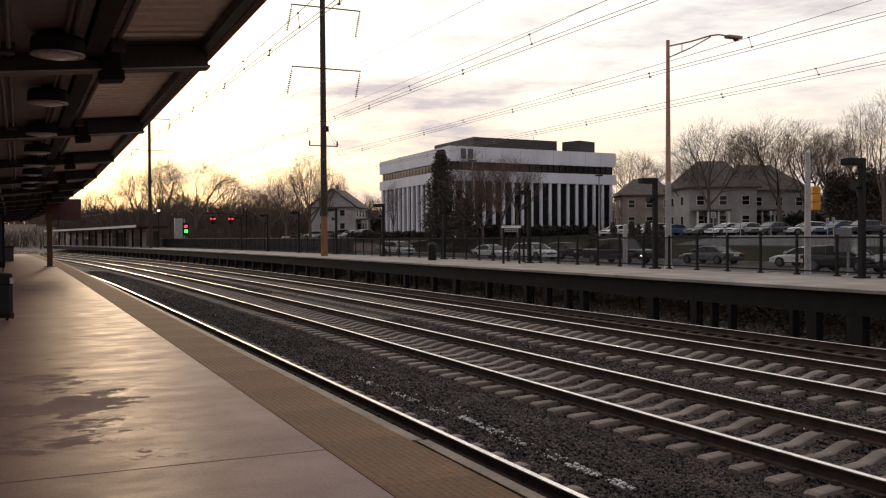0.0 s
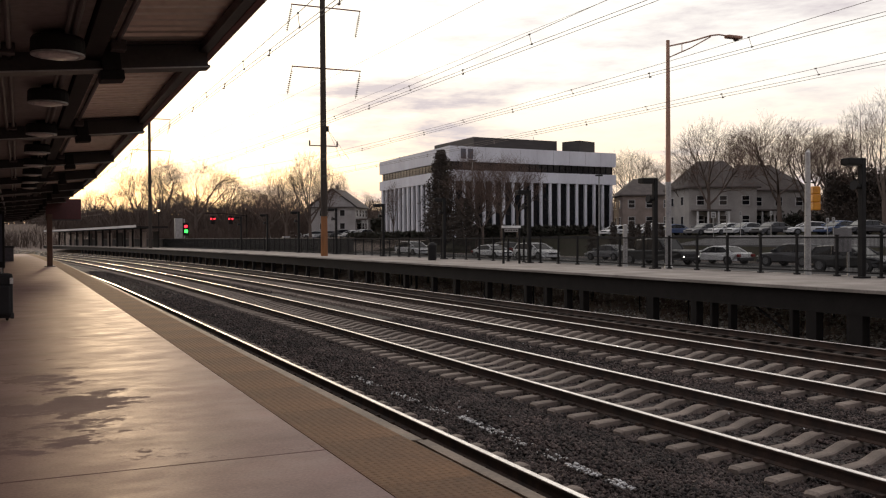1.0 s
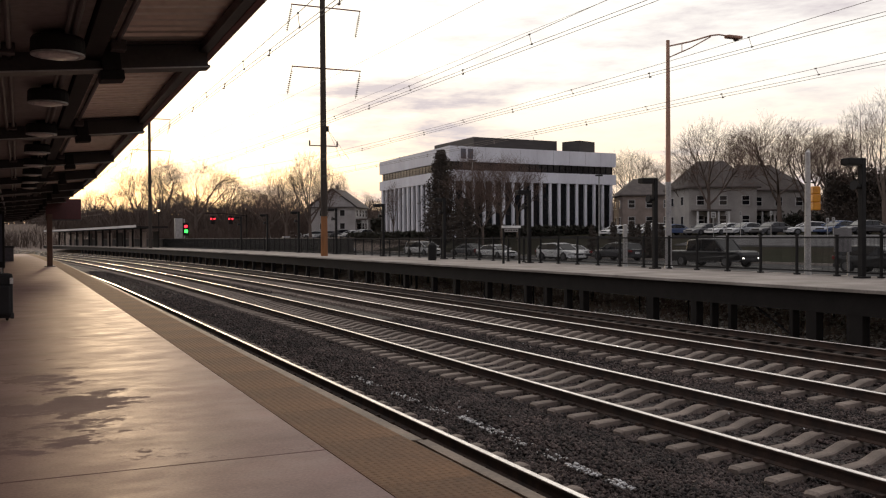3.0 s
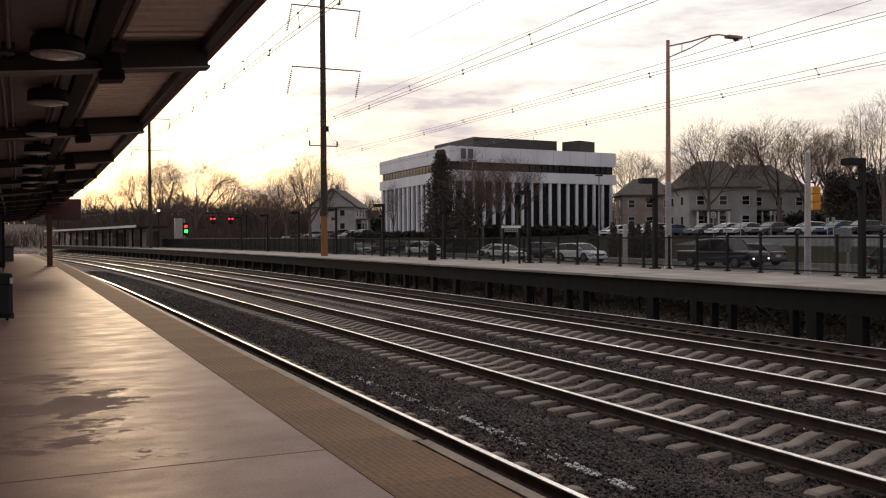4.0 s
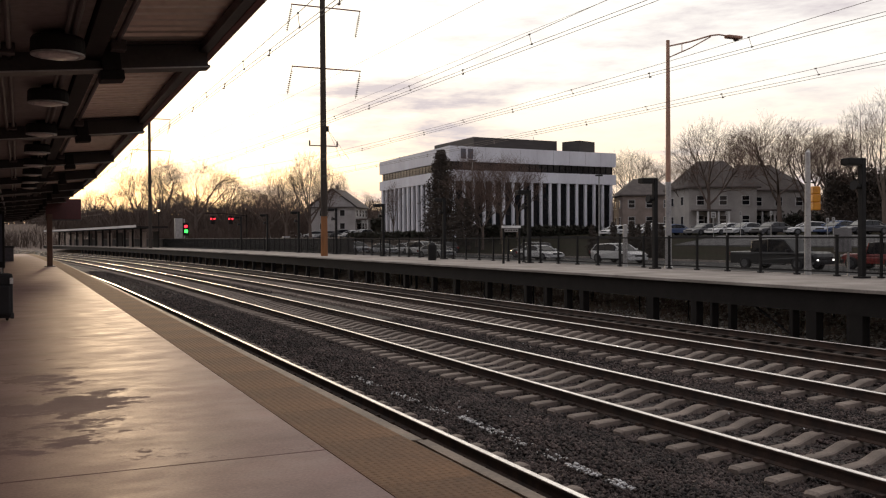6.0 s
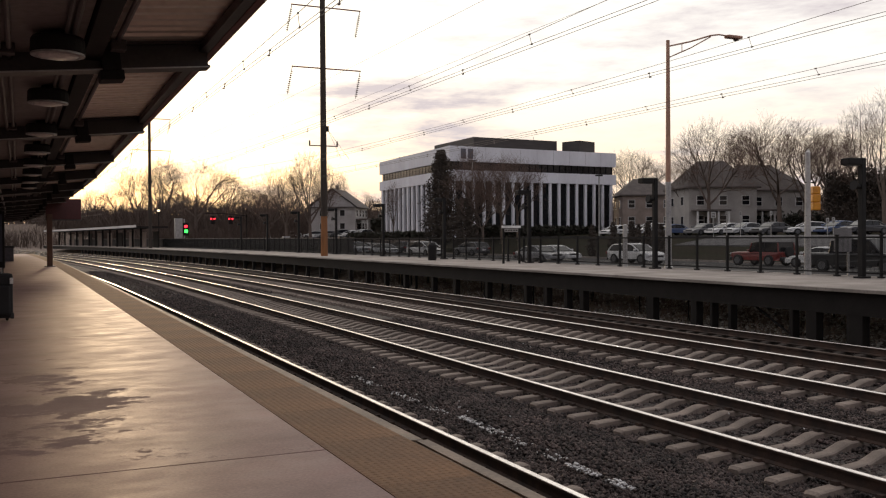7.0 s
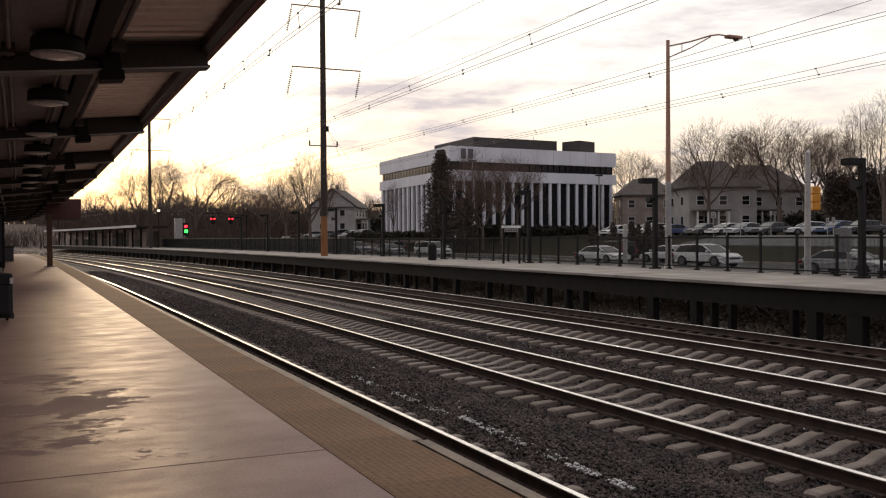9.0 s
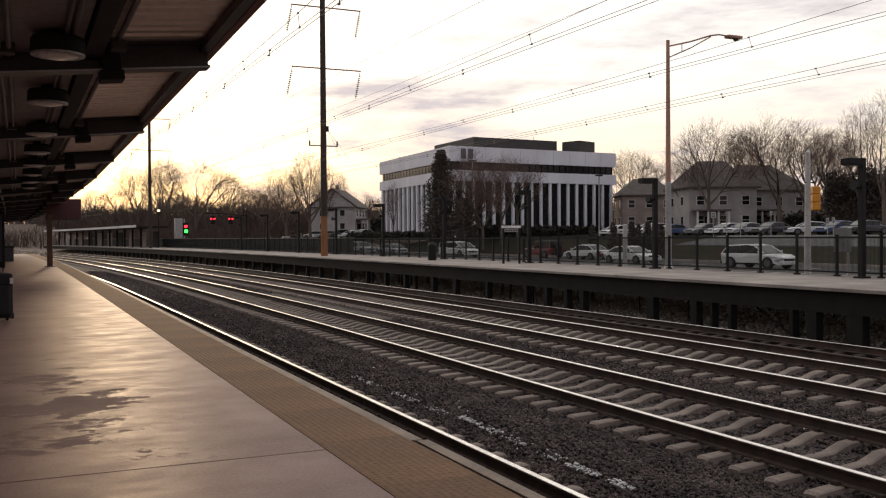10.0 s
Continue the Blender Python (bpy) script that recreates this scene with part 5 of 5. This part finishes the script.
def thin_lamp(m, high, label):
    t = thing("park_lamp", m, label, "street lamp", "thin lamps by the office")
    part("pole", tube(bmesh.new(), [(0, 0, 0), (0, 0, high)], [0.12, 0.08], 8), M["galv"], t)
    part("head", bbox((0, 0, high + 0.08), (0.95, 0.5, 0.18), 0, 0.04), M["dark_steel"], t)


thin_lamp(along(58.70, 115.10, 0.7), 11.3, "thin grey lamp post before the office block")
thin_lamp(along(70.51, 102.10, 1.2), 8.2, "thin dark lamp post before the office block")

def small_sign(m, high, wide, tall, mat, label):
    t = thing("sign_post", m, label, "sign", "small signs by the car park")
    part("post", tube(bmesh.new(), [(0, 0, 0), (0, 0, high)], 0.035, 6), M["galv"], t)
    plate = part("plate", bbox((0, -0.05, high - tall / 2), (wide, 0.03, tall), 0, 0.006), mat, t)
    for k in (-1, 0, 1):
        part("text_bar", bbox((0, -0.07, high - tall / 2 + k * tall * 0.25), (wide * 0.6, 0.012, tall * 0.1)), M["dark_steel"], plate)


M["faded_sign"] = material("faded_sign_face", (0.5, 0.49, 0.47), 0.7)
for s, top, w, h2 in ((73.4, 3.75, 0.5, 0.6), (71.6, 3.75, 0.22, 0.4), (69.8, 3.7, 0.22, 0.4), (66.0, 3.65, 0.22, 0.4), (59.7, 2.85, 0.25, 0.5), (59.1, 2.9, 0.25, 0.5)):
    g = ground_height(62.5, s)
    small_sign(along(62.5, s, g - 0.05, -35), top - g, w, h2, M["faded_sign"], "small white sign on a thin post")
M["dull_board"] = material("dull_grey_board", (0.22, 0.21, 0.21), 0.8, scale=2, fine=20)
wb = thing("notice_board", along(31.0, 30.4, -0.85, -30), "plain pale grey board on two posts behind the railing", "sign")
for dx in (-0.25, 0.25):
    part("post", bbox((dx, 0, 1.2), (0.08, 0.08, 2.4)), M["galv"], wb)
part("board", bbox((0, -0.06, 1.95), (0.75, 0.05, 1.05), 0, 0.01), M["dull_board"], wb)
ub = thing("utility_cabinet", along(24.4, 94.9, -0.9), "pale grey utility cabinet behind the far platform", "cabinet")
part("cabinet_body", bbox((0, 0, 1.2), (0.7, 0.6, 2.4), 0, 0.04), M["galv"], ub)
part("cabinet_door", bbox((-0.05, -0.31, 1.25), (0.5, 0.03, 1.9), 0, 0.01), M["galv"], ub)

# railway colour-light signal, traffic lights and lit lamp far down the line
rs = thing("railway_signal", along(27.69, 153.50, -0.7), "railway colour-light signal showing red over green", "signal")
part("mast", tube(bmesh.new(), [(0, 0, 0), (0, 0, 5.2)], 0.12, 8), M["galv"], rs)
part("backplate", bbox((0.2, -0.1, 3.55), (1.0, 0.1, 2.1), 0, 0.05), M["dark_steel"], rs)
part("cabinet", bbox((-0.9, 0.2, 3.0), (1.2, 0.8, 4.6), 0, 0.05), M["galv"], rs, "pale grey signal cabinet")
part("red_lamp", bbox((0.2, -0.2, 4.0), (0.5, 0.14, 0.42), 0, 0.08), M["red_glow"], rs, "glowing red lamp")
part("green_lamp", bbox((0.25, -0.2, 3.2), (0.54, 0.14, 0.48), 0, 0.08), M["green_glow"], rs, "glowing green lamp")
ma = thing("traffic_light_arm", along(37.55, 170.50, -0.7), "traffic-light mast arm with red lamps lit", "traffic light")
part("mast", tube(bmesh.new(), [(6.5, 0, 0), (6.5, 0, 6.4)], 0.12, 8), M["dark_steel"], ma)
part("arm", tube(bmesh.new(), [(6.5, 0, 6.2), (2.0, 0, 6.6), (-1.5, 0, 6.6)], 0.06, 8), M["dark_steel"], ma)
for x in (0.0, 3.4):
    hd = part("signal_head", bbox((x, 0, 5.4), (0.75, 0.4, 1.5), 0, 0.05), M["dark_steel"], ma)
    for dx in (-0.3, 0.3):
        part("red_lamp", bbox((x + dx, -0.24, 5.62), (0.32, 0.1, 0.26), 0, 0.06), M["red_glow"], hd, "glowing red lamp")
ll = thing("lit_lamp", along(25.68, 162.10, -0.7), "lamp post with a lit warm lantern", "street lamp")
part("pole", tube(bmesh.new(), [(0, 0, 0), (0, 0, 6.6)], 0.09, 8), M["dark_steel"], ll)
part("lantern", bbox((0, 0, 6.8), (0.4, 0.4, 0.24), 0, 0.06), M["lamp_glow"], ll, "glowing lantern")

# shelter roof on the far platform
fc = thing("far_canopy", Matrix(), "low dark canopy with pale roof edge far down the platform", "canopy", kind="structure")
part("roof", sweep(bmesh.new(), [(16.9, 2.9), (21.4, 2.9), (21.4, 3.1), (16.9, 3.1)], stations(138, 222, 6)), M["dark_steel"], fc)
part("roof_edge", sweep(bmesh.new(), [(16.76, 2.95), (16.89, 2.95), (16.89, 3.3), (16.76, 3.3)], stations(138, 222, 6)), M["trim"], fc, "pale roof edge")
for k in range(14):
    part("post", bbox(at(19.2, 140.0 + 6 * k, 1.45), (0.3, 0.3, 2.9)), M["fence"], fc)
for k in range(9):
    part("shelter_wall", bbox(at(20.8, 143.0 + 8.7 * k, 1.2), (0.15, 3.4, 2.4), math.degrees(turn(143 + 8.7 * k))), M["brick"] if k % 3 else M["dark_steel"], fc)
strip("bank_wall", 22.6, 23.0, 72, 225, 1.25, M["bank"], "dark wall behind the far platform", "wall", 2.4)
strip("wall_coping", 22.5, 23.1, 72, 225, 1.33, M["concrete_far"], "pale coping on the dark wall", "wall coping", 0.075)

# old snow between the tracks and litter under the far platform
scatter_stones("snow_remains", M["snow"], "thin line of old dirty snow on the ballast", [
    (3.84, 3.99, 8.8, 9.3, 70), (3.82, 3.98, 9.5, 10.2, 90), (3.83, 4.05, 10.4, 11.0, 24), (3.85, 4.05, 11.3, 12.0, 26), (3.88, 4.08, 12.2, 12.7, 60), (3.93, 4.07, 12.9, 13.6, 95), (3.80, 3.96, 13.9, 14.6, 22),
    (3.80, 3.96, 15.2, 16.3, 36), (3.80, 3.96, 17.0, 18.9, 34), (3.7, 4.8, 9, 28, 22), (7.8, 10.4, 10, 28, 10)],
    0.021, 9, lambda u, r: np.full(len(u), -1.548) + r.uniform(-0.01, 0.012, len(u)))
M["litter"] = material("pale_leaf_litter", (0.8, 0.77, 0.73), 0.9, color2=(0.3, 0.25, 0.2), scale=9, fine=20)
scatter_stones("leaf_litter", M["litter"], "pale leaves and scraps under the far platform", [(17.0, 21.6, 9, 30, 5200), (17.2, 22.3, 30, 60, 2600)], 0.05, 11,
               lambda u, r: np.interp(u, [16.8, 18.5, 20.5, 23.0], [-1.62, -1.45, -1.05, -0.85]) + 0.02)




def dry_stalks(u0, u1, s0, s1, count, seed):
    """Dead weeds and brambles as thin leaning blades."""
    r = np.random.default_rng(seed)
    verts, faces = [], []
    for _ in range(count):
        u, s = r.uniform(u0, u1), r.uniform(s0, s1)
        p = at(u, s, ground_height(u, s) - 0.02)
        tip = p + Vector((r.normal(0, 0.16), r.normal(0, 0.16), r.uniform(0.15, 0.6)))
        q = r.uniform(0, math.pi)
        w = Vector((math.cos(q), math.sin(q), 0)) * 0.012
        k = len(verts)
        verts.extend([tuple(p - w), tuple(p + w), tuple(tip)])
        faces.append((k, k + 1, k + 2))
    return tagged(pydata("dry_weeds", verts, faces, M["dry"]), "dead tan weeds under and behind the far platform", "weeds", kind="stuff")


M["dry"] = material("dead_weeds", (0.42, 0.33, 0.25), 0.9, scale=3, fine=20)
dry_stalks(17.2, 23.5, 9, 62, 7000, 31)

# ---------------------------------------------------------------- vehicles
def paint(name, color, rough=0.35):
    m = material(name, color, rough, 0.1, color2=tuple(c * 0.88 for c in color), scale=1.2, fine=30)
    m.node_tree.nodes["Principled BSDF"].inputs["Coat Weight"].default_value = 0.25
    return m


PAINT = {"white": paint("white_car_paint", (0.72, 0.72, 0.71)), "black": paint("black_car_paint", (0.006, 0.006, 0.007), 0.42), "grey": paint("grey_car_paint", (0.13, 0.13, 0.135)),
         "mid": paint("mid_grey_car_paint", (0.27, 0.27, 0.275)), "silver": paint("silver_car_paint", (0.42, 0.43, 0.44)), "red": paint("red_car_paint", (0.19, 0.022, 0.018)), "blue": paint("blue_car_paint", (0.04, 0.07, 0.16)), "dark": paint("charcoal_car_paint", (0.045, 0.045, 0.05))}
M["tail"] = material("tail_lamp_red", (0.22, 0.01, 0.01), 0.3)
M["lamp_off"] = material("clear_lamp", (0.6, 0.6, 0.6), 0.15)

SHAPES = {   # length, width, roof height; body line and glasshouse stations along the length (front is +y)
    "sedan": (4.8, 1.9, 1.32, [(-1, .42, .78), (-.93, .9, .86), (-.5, 1, .88), (.3, 1, .86), (.8, .96, .74), (.96, .86, .62), (1, .6, .5)], [(-.72, .86, .55), (-.42, 1.26, .8), (.0, 1.32, .82), (.18, 1.24, .8), (.5, .86, .62)]),
    "suv": (4.7, 1.95, 1.52, [(-1, .6, .95), (-.95, .95, 1.0), (-.5, 1, 1.0), (.3, 1, .98), (.82, .97, .9), (.97, .86, .74), (1, .6, .6)], [(-.93, .98, .74), (-.74, 1.45, .82), (-.1, 1.52, .84), (.16, 1.45, .82), (.48, .98, .66)]),
    "van": (5.0, 2.0, 1.6, [(-1, .7, 1.0), (-.97, .97, 1.02), (-.5, 1, 1.02), (.4, 1, 1.0), (.85, .95, .86), (.98, .82, .7), (1, .6, .6)], [(-.97, 1.0, .8), (-.9, 1.55, .84), (0, 1.6, .86), (.28, 1.52, .84), (.66, .98, .7)]),
    "pickup": (6.3, 2.1, 1.84, [(-1, .86, 1.06), (-.985, .98, 1.1), (-.5, 1, 1.1), (.4, 1, 1.12), (.88, .99, 1.1), (.97, .95, 1.0), (1, .86, .8)], [(-.48, 1.06, .82), (-.44, 1.8, .84), (-.05, 1.88, .85), (.3, 1.82, .84), (.52, 1.1, .78)]),
    "jeep": (4.3, 1.95, 1.66, [(-1, .85, .95), (-.97, .95, .98), (-.5, .96, .98), (.2, .94, .98), (.85, .84, .95), (.97, .8, .9), (1, .74, .7)], [(-.93, .97, .84), (-.9, 1.62, .84), (-.1, 1.66, .85), (.1, 1.62, .84), (.2, .98, .8)]),
}


def car(kind, color, m, label, group, lit=False, wheels_dark=False):
    length, wide, high, body, glass = SHAPES[kind]
    c = thing("pickup_truck" if kind == "pickup" else "car", m, label, "truck" if kind == "pickup" else "car", group)
    hl, hw, sill = length / 2, wide / 2, 0.26 if kind not in ("pickup", "jeep") else 0.36

    def loft(rows, ring):
        bm = bmesh.new()
        rings = [[bm.verts.new(p) for p in ring(*r)] for r in rows]
        n = len(rings[0])
        for r0, r1 in zip(rings, rings[1:]):
            for k in range(n):
                bm.faces.new((r0[k], r0[(k + 1) % n], r1[(k + 1) % n], r1[k]))
        bm.faces.new(rings[0][::-1]); bm.faces.new(rings[-1])
        return bm

    r = 0.33 if kind == "sedan" else 0.38
    axles, arch = (-0.6 * hl, 0.62 * hl), r + 0.065

    def half_width(y):
        return hw * float(np.interp(y / hl, [q[0] for q in body], [q[1] for q in body]))

    # side outline with open wheel arches, drawn across the width with rounded shoulders
    side = [(-hl, sill + .2)] + [(y * hl, top) for y, w, top in body] + [(hl, sill + .16), (hl * .97, sill)]
    for ya in axles[::-1]:
        side += [(ya + arch * math.cos(q), max(sill, r + arch * math.sin(q))) for q in (math.pi * k / 8 for k in range(9))]
    side += [(-hl * .97, sill)]
    bm = bmesh.new()
    rings = []
    for fx, drop in ((-1.0, .13), (-.97, .05), (-.8, 0), (.8, 0), (.97, .05), (1.0, .13)):
        ring = []
        for y, z in side:
            upper = max(0.0, min(1.0, (z - sill - .25) / .3))
            ring.append(bm.verts.new((fx * half_width(y), y * (1 if abs(fx) < .95 else .985), z - drop * upper)))
        rings.append(ring)
    n = len(side)
    for r0, r1 in zip(rings, rings[1:]):
        for k in range(n):
            bm.faces.new((r0[k], r0[(k + 1) % n], r1[(k + 1) % n], r1[k]))
    bm.faces.new(rings[0][::-1]); bm.faces.new(rings[-1])
    bmesh.ops.recalc_face_normals(bm, faces=bm.faces)
    part("body", bm, PAINT[color], c)
    part("underbody", bbox((0, 0, sill + .16), (wide * .66, length * .92, .3), 0, .04), M["tyre"], c)
    low = body[2][2] - 0.03

    def glass_ring(y, top, w):
        w *= hw
        return [(-hw * .87, y * hl, low), (hw * .87, y * hl, low), (w, y * hl, max(top - 0.04, low + .01)), (w * .88, y * hl, max(top, low + .02)), (-w * .88, y * hl, max(top, low + .02)), (-w, y * hl, max(top - 0.04, low + .01))]

    part("windows", loft(glass, glass_ring), M["glass_dark"], c, "dark tinted windows")
    # roof skin and pillars in body colour
    inner = glass[1:-1]
    roof = [(y, t + 0.015, w) for y, t, w in inner]

    def roof_ring(y, top, w):
        w *= hw
        return [(-w * 1.0, y * hl, top - 0.09), (w * 1.0, y * hl, top - 0.09), (w * .96, y * hl, top - .02), (w * .8, y * hl, top + .015), (-w * .8, y * hl, top + .015), (-w * .96, y * hl, top - .02)]

    part("roof", loft(roof, roof_ring), PAINT["black"] if kind == "jeep" else PAINT[color], c, smooth=True)
    for sx in (-1, 1):
        for (y0, t0, w0), (y1, t1, w1) in ((glass[0], glass[1]), (glass[-1], glass[-2])):
            bm = tube(bmesh.new(), [(sx * hw * .86, y0 * hl, low + .02), (sx * w1 * hw * .98, y1 * hl, t1 - .03)], 0.05, 6)
            part("pillar", bm, PAINT[color], c)
        ym = (glass[1][0] + glass[-2][0]) / 2
        part("pillar", tube(bmesh.new(), [(sx * hw * .875, ym * hl, low), (sx * glass[2][2] * hw * .99, ym * hl, glass[2][1] - .05)], 0.04, 6), PAINT["black"], c)
        part("mirror", bbox((sx * (hw + .06), glass[-1][0] * hl * .8, low + .1), (.2, .12, .14), 0, .03), PAINT[color], c)
        for fy in (-0.6, 0.62):
            wh = part("wheel", lathe(bmesh.new(), [(r * .8, -.12), (r, -.1), (r, .1), (r * .8, .12)], 18, pose(sx * (hw - .1), fy * hl, r, 0, 90, 0)), M["tyre"], c)
            part("rim", lathe(bmesh.new(), [(r * .62, -.13), (r * .62, .13)], 12, pose(sx * (hw - .1), fy * hl, r, 0, 90, 0)), M["tyre"] if wheels_dark else M["rim"], wh)
        zt = body[-2][2] - (0.3 if kind == "pickup" else 0.0)
        part("headlight", bbox((sx * hw * .68, hl - .06, zt - .08), (.15 if kind == "pickup" else .24, .18, .11), 0, .03), M["head_glow"] if lit else M["lamp_off"], c, "lit headlight" if lit else "clear headlight")
        part("tail_light", bbox((sx * hw * .78, -hl + .05, body[0][2] - .12), (.3, .16, .2), 0, .03), M["tail"], c, "red tail light")
    part("front_bumper", bbox((0, hl * .96, sill + .13), (wide * .82, .3, .24), 0, .06), M["plastic"] if kind in ("pickup", "jeep") else PAINT[color], c)
    part("rear_bumper", bbox((0, -hl * .97, sill + .14), (wide * .84, .24, .24), 0, .06), M["plastic"], c)
    part("grille", bbox((0, hl - .02, sill + .32), (wide * .5, .08, .16), 0, .02), M["plastic"], c)
    part("number_plate", bbox((0, -hl * 1.0, sill + .42), (.5, .04, .16)), M["white_sign"], c, "blank pale number plate")
    if kind == "jeep":
        part("spare_wheel", lathe(bmesh.new(), [(.3, -.1), (.38, -.08), (.38, .08), (.3, .1)], 18, pose(0, -hl - .1, .95, 90, 0, 0)), M["tyre"], c)
    if kind == "pickup":
        for sx in (-1, 1):
            part("running_board", bbox((sx * (hw - .02), 0, .36), (.2, hl * .72, .08), 0, .02), M["plastic"], c)
        part("bed", bbox((0, -hl * .62, .99), (wide * .78, hl * .68, .05)), M["plastic"], c)
    return c


# parked rows
lot = [("sedan", "white"), ("sedan", "silver"), ("suv", "white"), ("sedan", "blue"), ("sedan", "grey"), ("sedan", "white"), ("sedan", "silver"), ("sedan", "dark"), ("sedan", "white"), ("sedan", "blue"), ("sedan", "dark")]
for k, (s, u) in enumerate(((95.0, 67.6), (92.0, 68.6), (88.8, 67.7), (85.4, 67.7), (80.2, 67.8), (77.4, 68.3), (74.4, 67.9), (71.0, 67.9), (68.4, 70.3), (64.0, 68.9), (61.3, 69.0))):
    kind, col = lot[k]
    car(kind, col, along(u, s, 1.32, (100, 80, 95, 88, 92, 85, 90, 94, 60, 90, 85)[k]), f"parked {col} {'estate' if kind == 'suv' else 'saloon'} car in the car park", "parked cars")
for k, (u, s, col) in enumerate(((56.4, 167.7, "white"), (57.3, 163.3, "silver"), (57.8, 158.9, "dark"), (58.3, 155.3, "white"), (58.3, 151.1, "silver"), (53.2, 177.0, "grey"), (52.7, 182.8, "white"), (50.2, 186.5, "silver"), (48.0, 190.5, "white"), (55.6, 172.0, "white"), (45.5, 192.0, "dark"))):
    car("sedan" if k % 2 else "suv", col, along(u, s, ground_height(u, s) + 0.03, 70 + 10 * k), f"parked {col} car beside the office block", "cars parked by the office")

# traffic: lane, direction (180 towards the camera), times and distances along the line
NEAR, SLOW, AWAY = 37.4, 40.2, 44.5
TRAFFIC = [
    ("suv", "black", SLOW, 180, False, "black sport utility car waiting in traffic", [(0, 38.4), (1, 38.0), (2, 37.4), (2.7, 36.6), (3.8, 34.3), (4.5, 32.1), (7, 16.3), (10, -4.4)]),
    ("pickup", "black", SLOW, 180, True, "black pickup truck with headlights on", [(0, 59.7), (1, 55.0), (2, 51.4), (2.7, 49.8), (3.8, 48.6), (4.5, 47.9), (5, 46.8), (5.7, 44.7), (6.8, 38.5), (7.5, 33.9), (10, 13.6)]),
    ("suv", "white", SLOW, 180, False, "white sport utility car creeping in traffic", [(0, 71.9), (1, 71.6), (2, 70.5), (2.7, 68.6), (3.8, 65.4), (4.5, 63.4), (5, 62.2), (5.7, 60.3), (6.8, 58.2), (7.5, 55.9), (8.2, 53.8), (8.6, 51.6), (9.3, 48.8), (10, 45.2)]),
    ("sedan", "white", SLOW, 180, False, "white saloon car creeping in traffic", [(0, 79.5), (1, 79.3), (2, 79.1), (2.7, 78.9), (3.8, 77.5), (4.5, 75.7), (5, 74.1), (5.7, 71.9), (6.8, 68.8), (7.5, 67.4), (8.2, 64.9), (8.6, 63.3), (9.3, 60.8), (10, 58.2)]),
    ("sedan", "mid", NEAR, 180, False, "grey saloon car driving along the road", [(0, 153.3), (3, 127.9), (5.7, 91.5), (6.8, 70.2), (7.5, 58.3), (8.2, 46.8), (8.6, 42.0), (9.0, 35.8), (9.3, 31.2), (10, 19.8)]),
    ("van", "white", SLOW, 180, False, "white minivan waiting in traffic", [(0, 101.0), (1, 97.2), (2, 95.0), (3.8, 94.3), (8.6, 93.4), (9.3, 90.3), (10, 86.2)]),
    ("sedan", "silver", SLOW, 180, False, "silver saloon car waiting in traffic", [(0, 127.8), (2.7, 119.5), (4.5, 109.7), (5, 106.3), (6.8, 105.0), (8.6, 104.0), (10, 102.5)]),
    ("suv", "silver", SLOW, 180, False, "silver sport utility car waiting in traffic", [(0, 147.2), (2.7, 132.3), (4.5, 116.7), (5, 114.0), (8.6, 113.3), (10, 111.9)]),
    ("sedan", "grey", AWAY, 0, False, "dark grey saloon car driving away", [(0, 54.4), (1, 66.6), (2, 78.7), (2.7, 88.0), (3.8, 101.3), (5, 114.2), (7, 131.8), (10, 153.4)]),
    ("sedan", "white", AWAY, 0, False, "white saloon car driving away", [(0, 45.3), (1, 53.4), (2, 62.8), (2.7, 69.4), (3.8, 83.4), (5, 97.0), (7, 118.7), (10, 143.3)]),
    ("suv", "dark", AWAY, 0, False, "charcoal sport utility car driving away", [(0, 37.6), (1, 46.5), (2, 55.6), (2.7, 62.1), (3.8, 75.5), (5, 88.0), (5.7, 95.0), (7, 109.4), (10, 134.8)]),
    ("suv", "grey", AWAY, 0, False, "grey sport utility car driving away", [(0, 2.9), (2.7, 33.5), (3.8, 47.3), (4.5, 57.9), (5, 64.2), (5.7, 74.8), (6.8, 89.0), (7.5, 96.3), (8.2, 102.8), (10, 125.5)]),
    ("jeep", "red", AWAY, 0, False, "red off-road car with black top and spare wheel", [(0, -17.0), (3, 10.5), (5.7, 36.8), (6.8, 47.4), (7.5, 53.9), (8.2, 59.9), (8.6, 63.2), (9.3, 68.8), (10, 77.0)]),
    ("sedan", "white", AWAY, 0, False, "white saloon car following the red off-road car", [(0, -23.0), (3, 4.5), (5.7, 31.2), (6.8, 42.0), (7.5, 48.2), (8.2, 52.9), (8.6, 56.3), (9.3, 61.4), (10, 69.9)]),
    ("suv", "dark", AWAY, 0, False, "dark sport utility car far down the road", [(0, 74.3), (1, 84.5), (2, 94.4), (2.7, 101.3), (5, 123.2), (10, 160.9)]),
]
MOVERS = [(car(kind, col, along(u, rows[0][1], -0.77, spin + 7), label, "traffic on the road", lit), u, spin, rows) for kind, col, u, spin, lit, label, rows in TRAFFIC]


def motions():
    for ob, u, spin, rows in MOVERS:
        walk(ob, [(t, along(u, s, -0.77, spin + 7)) for t, s in rows])


motions()
